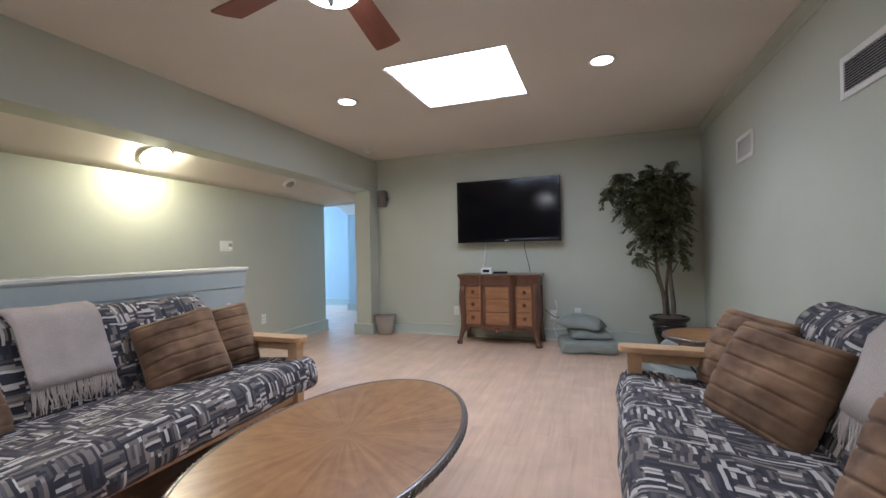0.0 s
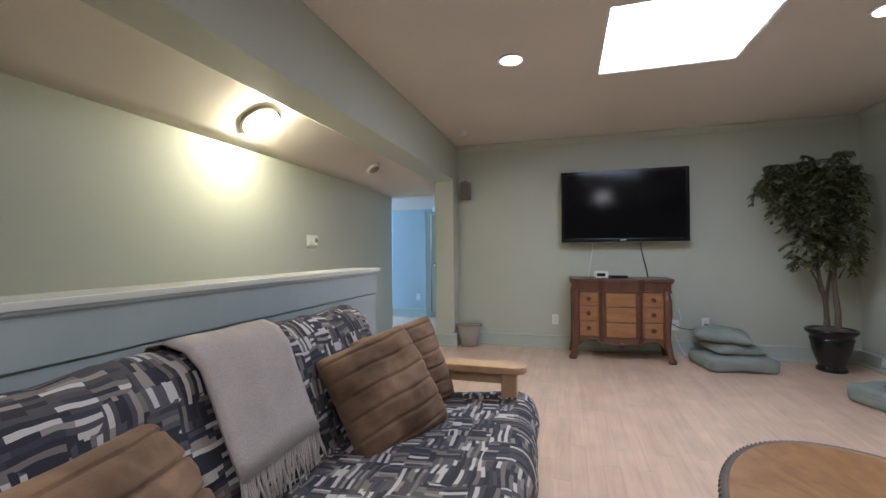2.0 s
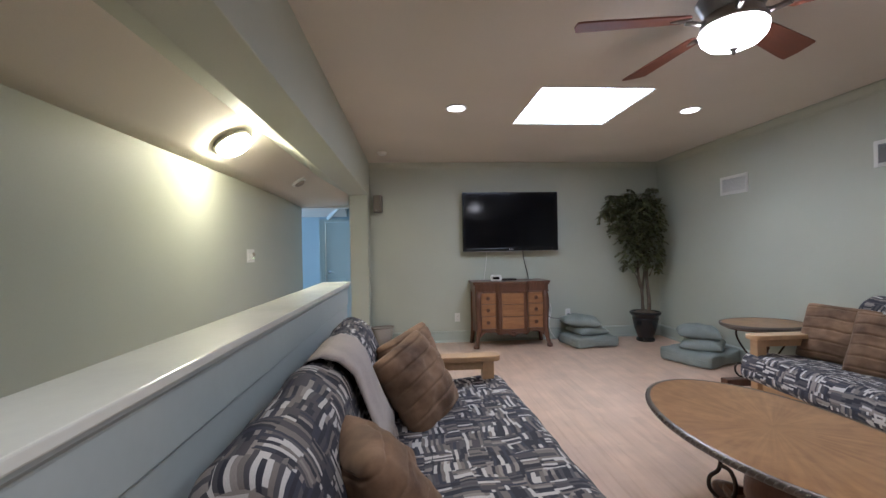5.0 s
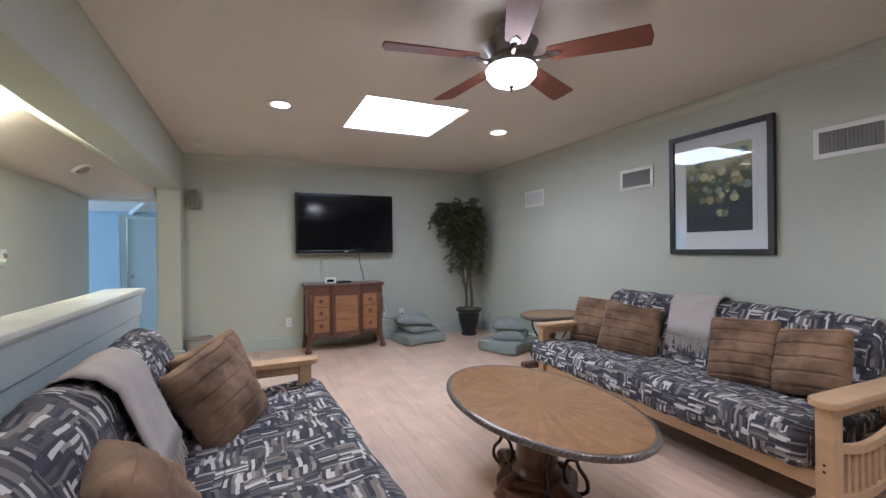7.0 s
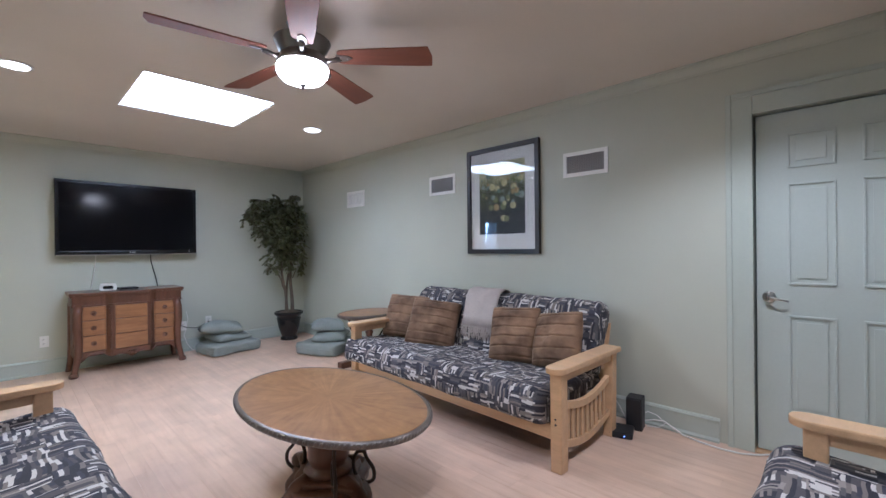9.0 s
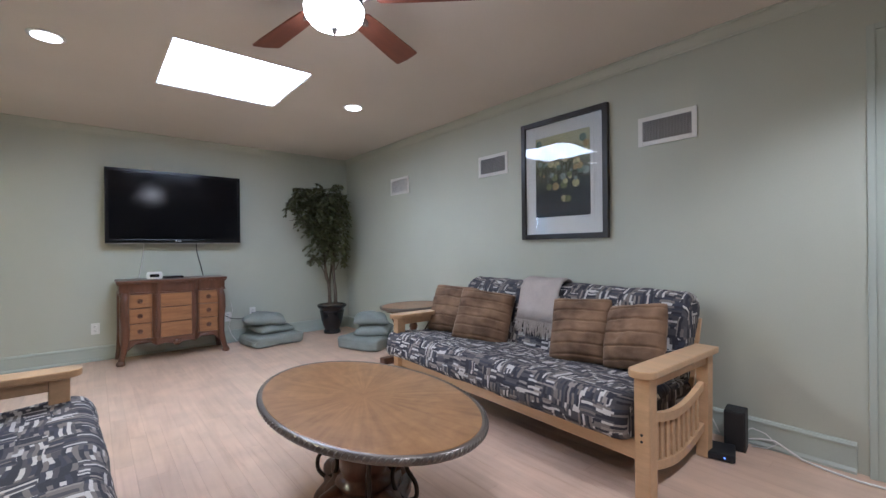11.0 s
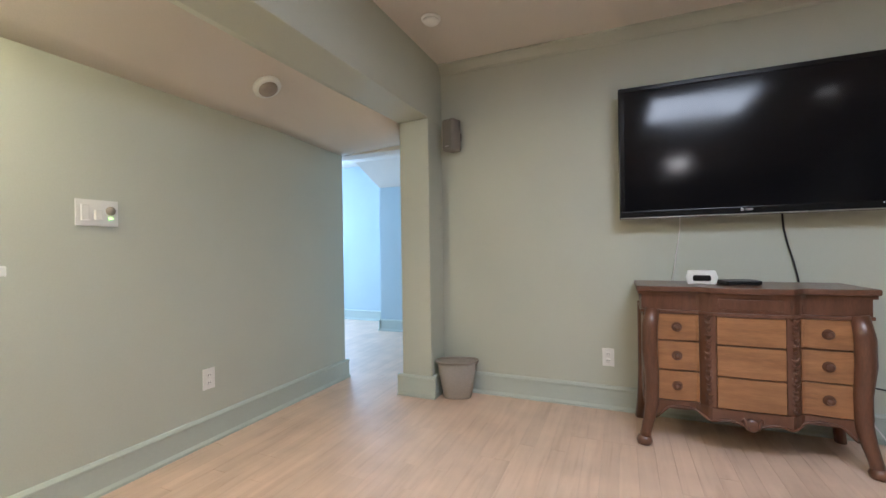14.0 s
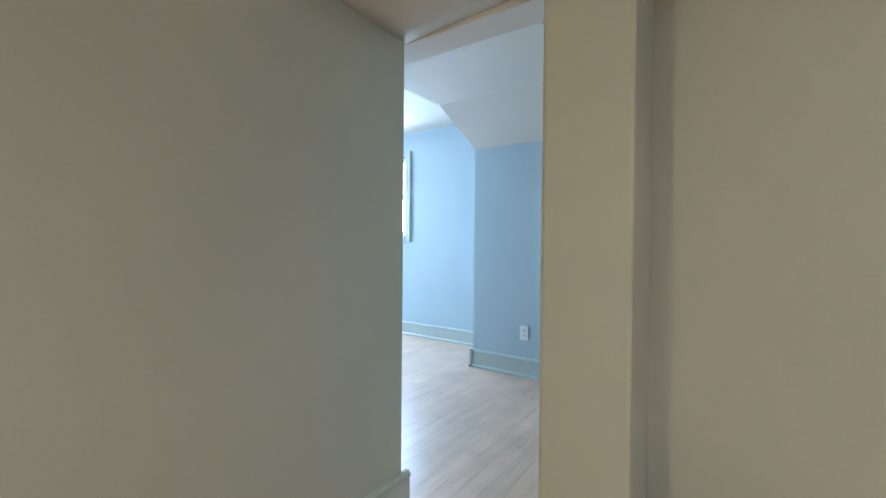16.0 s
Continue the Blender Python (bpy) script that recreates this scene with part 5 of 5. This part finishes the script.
for sx, turn in ((1, 180), (1, 0)):
    pts = [(0.245, 0, 0.515), (0.262, 0, 0.47), (0.245, 0, 0.41), (0.195, 0, 0.33), (0.135, 0, 0.255), (0.105, 0, 0.185), (0.125, 0, 0.115), (0.18, 0, 0.075), (0.24, 0, 0.085), (0.275, 0, 0.13), (0.268, 0, 0.18), (0.225, 0, 0.195), (0.20, 0, 0.165)]
    fine = []
    for i in range(len(pts) - 1):
        p0, p1, p2, p3 = (Vector(pts[max(0, i - 1)]), Vector(pts[i]), Vector(pts[i + 1]), Vector(pts[min(len(pts) - 1, i + 2)]))
        for j in range(5):
            t = j / 5
            fine.append(0.5 * ((2 * p1) + (p2 - p0) * t + (2 * p0 - 5 * p1 + 4 * p2 - p3) * t * t + (3 * p1 - p0 - 3 * p2 + p3) * t ** 3))
    fine.append(Vector(pts[-1]))
    part("iron_scroll", tube(fine, 0.0085, 7), IRON, side, "bronzed iron scroll leg", True).matrix_local = pose(0, 0, 0, 0, 0, turn)

# ---- floor cushions ----


def flat_cushion(name, label, m, w, d, t, seed, cat, group):
    """A cushion that lies flat: the pillow form turned down on its face, its underside pressed level."""
    bm = pillow_form(w, d, t, 0, 24, seed)
    for v in bm.verts:
        x, y, z = v.co
        v.co = (x, z, y * (1.05 if y > 0 else 0.5))
    lowest = min(v.co.z for v in bm.verts)
    for v in bm.verts:
        v.co.z -= lowest
        v.co.z += 0.010 * noise.noise(Vector((v.co.x * 7 + seed, v.co.y * 7, 1))) * min(1, v.co.z / 0.05)
    ob = mesh_object(name, bm, FLOORCLOTH, True)
    ob.matrix_world = m
    return tagged(ob, label, cat, group)


def floor_pad(label, m, w, d, t, seed, group):
    """A boxed floor cushion with piping seams."""
    c = thing("floor_cushion", label, "floor cushion", group, m)
    out = round_outline([(-w / 2, 0.0), (w / 2, 0.0), (w / 2 - 0.01, t), (-w / 2 + 0.01, t)], 0.05, 5)
    part("pad", sweep(out, -d / 2, d / 2, 30, 0.06, 0.024, seed), FLOORCLOTH, c, "", True)
    z = t * 0.62
    ring = [((w / 2 - 0.004) * math.copysign(abs(math.cos(a)) ** 0.25, math.cos(a)), d / 2 * math.copysign(abs(math.sin(a)) ** 0.25, math.sin(a)), z + 0.006 * math.sin(3 * a)) for a in [2 * math.pi * k / 60 for k in range(61)]]
    part("piping", tube(ring, 0.004, 5), FLOORCLOTH, c, "", True)
    return c


floor_pad("grey-green boxed floor cushion under two pillows", pose(0.775, 5.60, 0.004, 0, 0, 7), 0.62, 0.48, 0.125, 2.2, "floor cushion stacks")
flat_cushion("floor_pillow", "grey-green pillow in a floor stack", pose(0.79, 5.67, 0.118, 2, 2, 12), 0.46, 0.38, 0.15, 3.0, "pillow", "floor cushion stacks")
flat_cushion("floor_pillow", "plump grey-green pillow on top of a floor stack", pose(0.705, 5.70, 0.205, -5, 4, -12), 0.50, 0.42, 0.21, 4.0, "pillow", "floor cushion stacks")
floor_pad("grey-green boxed floor cushion beside the side table", pose(1.615, 4.66, 0.004, 0, 0, 24), 0.62, 0.56, 0.135, 5.2, "floor cushion stacks")
flat_cushion("floor_pillow", "grey-green pillow in a floor stack", pose(1.655, 4.66, 0.128, 0, -3, 48), 0.46, 0.42, 0.18, 6.0, "pillow", "floor cushion stacks")
flat_cushion("floor_pillow", "plump grey-green pillow on top of a floor stack", pose(1.64, 4.72, 0.226, 3, 3, 60), 0.47, 0.42, 0.20, 7.0, "pillow", "floor cushion stacks")

# ---- potted tree ----
tree = thing("potted_tree", "tall artificial ficus in a black glazed urn", "potted plant", m=pose(1.60, 5.685, 0))
part("pot", lathe([(0.108, 0.0), (0.115, 0.006), (0.113, 0.030), (0.098, 0.046), (0.100, 0.062), (0.118, 0.108), (0.142, 0.188), (0.156, 0.276), (0.158, 0.328), (0.172, 0.342), (0.192, 0.362), (0.196, 0.384), (0.182, 0.392), (0.160, 0.376), (0.156, 0.340)], 36), CERAMIC, tree, "black glazed urn pot", True)
part("pot_band", lathe([(0.155, 0.284), (0.163, 0.288), (0.163, 0.304), (0.157, 0.308)], 36), CERAMIC, tree, "", True)
part("moss", lathe([(0.159, 0.340), (0.158, 0.372), (0.120, 0.390), (0.060, 0.402), (0.002, 0.404)], 28), SOIL, tree, "dry moss on the soil", True)
rt = random.Random(5)


def branch(base, top, r0, r1, wob, n=9):
    pts = []
    for k in range(n + 1):
        u = k / n
        p = Vector(base).lerp(Vector(top), u)
        p += Vector((math.sin(u * 5 + wob) * 0.022, math.cos(u * 4 + wob * 2) * 0.02, 0)) * math.sin(math.pi * min(1, u * 1.1))
        pts.append(p)
    return tube(pts, [r0 + (r1 - r0) * k / n for k in range(n + 1)], 8)


trunks = [branch((-0.035, 0.0, 0.30), (-0.13, -0.05, 1.15), 0.023, 0.014, 0.4), branch((0.03, -0.02, 0.30), (0.03, -0.06, 1.30), 0.028, 0.015, 1.6), branch((0.0, 0.03, 0.30), (0.01, 0.01, 1.30), 0.018, 0.010, 3.0), branch((-0.07, -0.02, 0.70), (-0.22, -0.10, 0.98), 0.010, 0.007, 5.0, 5)]
for b in trunks:
    part("trunk", b, BARK, tree, "slender grey-brown trunk", True)
# the crown: sprays of small pointed leaves round many twigs
lv, lf = [], []
twigs = []
lobes = [(-0.26, -0.10, 1.80, 0.20), (-0.04, -0.10, 1.90, 0.22), (0.12, -0.04, 1.80, 0.21), (-0.22, -0.14, 1.60, 0.24), (0.06, -0.10, 1.58, 0.24), (-0.08, -0.06, 1.72, 0.22), (-0.30, -0.06, 1.68, 0.17), (-0.10, -0.14, 1.40, 0.22), (0.10, -0.08, 1.36, 0.20), (-0.24, -0.12, 1.40, 0.17),
         (-0.06, -0.12, 1.20, 0.17), (0.10, -0.10, 1.14, 0.16), (-0.20, -0.12, 1.20, 0.15), (-0.26, -0.12, 1.03, 0.11), (0.14, -0.06, 0.98, 0.11), (-0.46, -0.14, 1.76, 0.13), (-0.40, -0.10, 1.88, 0.13), (-0.54, -0.14, 1.68, 0.10), (-0.38, -0.12, 1.52, 0.12), (-0.04, -0.10, 1.03, 0.10)]
lobes = [(cx - 0.05, cy, cz, r) for cx, cy, cz, r in lobes]
for cx, cy, cz, r in lobes:
    for q in range(int(700 * (r / 0.24) ** 2 / 13)):
        a, e = rt.uniform(0, 2 * math.pi), rt.uniform(-0.7, 1.0)
        d = Vector((math.cos(a) * math.cos(e), math.sin(a) * math.cos(e), math.sin(e)))
        s = Vector((cx, cy, cz)) + d * r * rt.uniform(0.15, 0.55)
        tip = s + d * r * rt.uniform(0.35, 0.75) + Vector((0, 0, -0.05))
        tip.x, tip.y = min(tip.x, 0.33), min(tip.y, 0.27)
        twigs.append(tube([s, s.lerp(tip, 0.5) + Vector((0, 0, 0.012)), tip], [0.003, 0.0022, 0.001], 4))
        for k in range(13):
            u = (k + 1) / 13
            p = s.lerp(tip, u) + Vector((0, 0, 0.012 * math.sin(u * math.pi)))
            az = a + (1 if k % 2 else -1) * rt.uniform(0.5, 1.4)
            out = Vector((math.cos(az), math.sin(az), rt.uniform(-0.9, 0.15))).normalized()
            ln_, w = rt.uniform(0.045, 0.076), rt.uniform(0.012, 0.020)
            sd = out.cross(Vector((0, 0, 1))).normalized()
            up = sd.cross(out)
            if (p + out * ln_).x > 0.36 or (p + out * ln_).y > 0.30:
                continue
            o = len(lv)
            lv += [p, p + out * ln_ * 0.45 + sd * w, p + out * ln_ + up * -0.006, p + out * ln_ * 0.45 - sd * w, p + out * ln_ * 0.45 - up * 0.004]
            lf += [(o, o + 1, o + 4), (o + 1, o + 2, o + 4), (o + 2, o + 3, o + 4), (o + 3, o, o + 4)]
me = bpy.data.meshes.new("foliage")
me.from_pydata([tuple(v) for v in lv], [], lf)
me.materials.append(LEAF)
fo = new("foliage", me)
fo.parent = tree
tagged(fo, "many small olive green leaves", kind="stuff")
limbs = []
for cx, cy, cz, r in lobes:
    start = (0.03, -0.06, min(1.28, cz - 0.12)) if cx > -0.08 else (-0.13, -0.05, min(1.13, cz - 0.10))
    limbs.append(tube([start, (start[0] * 0.6 + cx * 0.4, start[1] * 0.5 + cy * 0.5, start[2] * 0.55 + cz * 0.45), (cx, cy, cz)], [0.008, 0.006, 0.003], 6))
part("limbs", join(*limbs), BARK, tree, "thin crown branches", True)
tagged(part("twigs", join(*twigs), BARK, tree), kind="stuff")

# ---- small electronics on the floor ----
sub = thing("small_speaker_box", "black upright speaker box on the floor by the futon", "speaker", m=pose(1.868, 1.075, 0, 0, 0, 8))
part("cabinet", box(-0.06, 0.06, -0.050, 0.050, 0.004, 0.218, 0.008), SATINBLACK, sub)
part("grille", box(-0.064, -0.058, -0.044, 0.044, 0.012, 0.210, 0.002), SATINBLACK, sub)
part("foot", box(-0.055, 0.055, -0.05, 0.05, 0.0, 0.006), BLACKPL, sub)
modem = thing("router", "flat black router with a blue light on the floor", "router", m=pose(1.70, 1.105, 0, 0, 0, 15))
part("case", box(-0.085, 0.085, -0.07, 0.07, 0.004, 0.040, 0.008), SATINBLACK, modem)
part("foot", box(-0.07, 0.07, -0.055, 0.055, 0.0, 0.006), BLACKPL, modem)
part("indicator", box(-0.0868, -0.084, -0.026, -0.018, 0.021, 0.025), glow("blue_indicator", (0.10, 0.25, 1.0), 6.0), modem, "small blue indicator light")
cord("cable", [(1.935, 1.06, 0.03), (1.945, 0.98, 0.055), (1.955, 0.92, 0.06), (1.948, 0.86, 0.035), (1.935, 0.80, 0.010), (1.905, 0.70, 0.007), (1.885, 0.58, 0.007), (1.895, 0.48, 0.007), (1.935, 0.41, 0.008), (1.972, 0.36, 0.012), (2.0, 0.30, 0.018)], 0.006, WHITE, "white cable running along the baseboard to the door")
cord("cable", [(1.93, 1.08, 0.06), (1.955, 1.02, 0.10), (1.962, 0.96, 0.085), (1.955, 0.91, 0.045), (1.945, 0.95, 0.012), (1.93, 1.02, 0.008)], 0.004, WHITE, "white cable coiled behind the speaker box")
cord("cable", [(1.955, 1.18, 0.02), (1.962, 1.22, 0.09), (1.96, 1.26, 0.14), (1.955, 1.32, 0.06), (1.94, 1.36, 0.006)], 0.004, WHITE, "white cable behind the futon arm")

# ---- floor strips, the nearest as pieces ----


def floor_material():
    m, n, ln, b = nodes_of("pale_oak_strip")
    tc = n.new("ShaderNodeTexCoord")
    oi = n.new("ShaderNodeObjectInfo")
    geo = n.new("ShaderNodeNewGeometry")
    sh = n.new("ShaderNodeVectorMath")
    sh.operation = "MULTIPLY_ADD"
    sh.inputs[1].default_value = (37, 19, 11)
    cmb = n.new("ShaderNodeCombineXYZ")
    for i in range(3):
        ln.new(oi.outputs["Random"], cmb.inputs[i])
    ln.new(cmb.outputs[0], sh.inputs[0])
    ln.new(tc.outputs["Object"], sh.inputs[2])
    mp = n.new("ShaderNodeMapping")
    mp.inputs["Scale"].default_value = (17, 1.2, 1)
    ln.new(sh.outputs[0], mp.inputs[0])
    g = n.new("ShaderNodeTexNoise")
    g.inputs["Scale"].default_value, g.inputs["Detail"].default_value, g.inputs["Distortion"].default_value = 1.6, 7, 0.7
    ln.new(mp.outputs[0], g.inputs[0])
    rp = n.new("ShaderNodeValToRGB")
    el = rp.color_ramp.elements
    el[0].position, el[0].color = 0.30, (0.575, 0.392, 0.278, 1)
    el[1].position, el[1].color = 0.72, (0.690, 0.500, 0.372, 1)
    e = el.new(0.46)
    e.color = (0.640, 0.450, 0.328, 1)
    ln.new(g.outputs[0], rp.inputs[0])
    tone = n.new("ShaderNodeMath")
    tone.operation = "ADD"
    ln.new(oi.outputs["Random"], tone.inputs[0])
    ln.new(geo.outputs["Random Per Island"], tone.inputs[1])
    fr = n.new("ShaderNodeMath")
    fr.operation = "FRACT"
    ln.new(tone.outputs[0], fr.inputs[0])
    mr = n.new("ShaderNodeMapRange")
    mr.inputs[3].default_value, mr.inputs[4].default_value = 0.95, 1.05
    ln.new(fr.outputs[0], mr.inputs[0])
    wear = n.new("ShaderNodeTexNoise")
    wear.inputs["Scale"].default_value, wear.inputs["Detail"].default_value = 4.5, 6
    ln.new(geo.outputs["Position"], wear.inputs[0])
    wr = n.new("ShaderNodeMapRange")
    wr.inputs[1].default_value, wr.inputs[2].default_value = 0.3, 0.7
    wr.inputs[3].default_value, wr.inputs[4].default_value = 0.90, 1.07
    ln.new(wear.outputs[0], wr.inputs[0])
    mul = n.new("ShaderNodeMath")
    mul.operation = "MULTIPLY"
    ln.new(mr.outputs[0], mul.inputs[0])
    ln.new(wr.outputs[0], mul.inputs[1])
    hs = n.new("ShaderNodeHueSaturation")
    ln.new(mul.outputs[0], hs.inputs["Value"])
    ln.new(rp.outputs[0], hs.inputs["Color"])
    ln.new(hs.outputs[0], b.inputs["Base Color"])
    rr = n.new("ShaderNodeMapRange")
    rr.inputs[3].default_value, rr.inputs[4].default_value = 0.27, 0.42
    ln.new(g.outputs[0], rr.inputs[0])
    ln.new(rr.outputs[0], b.inputs["Roughness"])
    bp = n.new("ShaderNodeBump")
    bp.inputs["Strength"].default_value, bp.inputs["Distance"].default_value = 0.08, 0.002
    ln.new(g.outputs[0], bp.inputs["Height"])
    ln.new(bp.outputs[0], b.inputs["Normal"])
    return m


OAK = floor_material()
floor_ob = bpy.data.objects["floor"]
W = 0.083
rf = random.Random(21)
lengths = [0.6, 0.8, 1.0, 1.2]
strip_mesh = {}
for ln_ in lengths:
    bm = box(-W / 2 + 0.0003, W / 2 - 0.0003, 0.0003, ln_ - 0.0003, -0.013, 0.0)
    top = [e for e in bm.edges if all(v.co.z > -0.001 for v in e.verts)]
    bmesh.ops.bevel(bm, geom=top, offset=0.0004, segments=1, affect="EDGES")
    me = bpy.data.meshes.new("floor_strip")
    bm.to_mesh(me)
    bm.free()
    me.materials.append(OAK)
    strip_mesh[ln_] = me
rest_v, rest_f = [], []
count = 0
x = XR - W / 2
while x > -7.1:
    start = YB if x > XL - 0.13 else 4.95
    stop = 6.05 if x > -1.0 else 8.42
    y = start
    while y < stop:
        ln_ = rf.choice(lengths)
        if y == start:
            ln_ = rf.choice(lengths[:2])
        ln_ = lengths[0] if y + ln_ > stop and y + lengths[0] >= stop else ln_
        near = -2.0 < x < 1.6 and y > 2.6 and y + ln_ < 6.1
        if near and count < 300:
            ob = new("floor_strip", strip_mesh[ln_])
            ob.parent = floor_ob
            ob.location = (x, y, 0)
            count += 1
        else:
            o = len(rest_v)
            a, b_, c, d = x - W / 2 + 0.0003, x + W / 2 - 0.0003, y + 0.0003, min(y + ln_, stop + 0.06) - 0.0003
            k = 0.0004
            rest_v += [(a, c, -0.013), (b_, c, -0.013), (b_, d, -0.013), (a, d, -0.013), (a, c, -k), (b_, c, -k), (b_, d, -k), (a, d, -k), (a + k, c + k, 0), (b_ - k, c + k, 0), (b_ - k, d - k, 0), (a + k, d - k, 0)]
            rest_f += [(o + 8, o + 9, o + 10, o + 11)] + [(o + 4 + i, o + 4 + (i + 1) % 4, o + 8 + (i + 1) % 4, o + 8 + i) for i in range(4)] + [(o + i, o + (i + 1) % 4, o + 4 + (i + 1) % 4, o + 4 + i) for i in range(4)]
        y += ln_
    x -= W
me = bpy.data.meshes.new("floor_strips")
me.from_pydata(rest_v, [], rest_f)
me.materials.append(OAK)
rest = new("floor_strips", me)
rest.parent = floor_ob
tagged(rest, "further pale oak floor strips", kind="stuff")
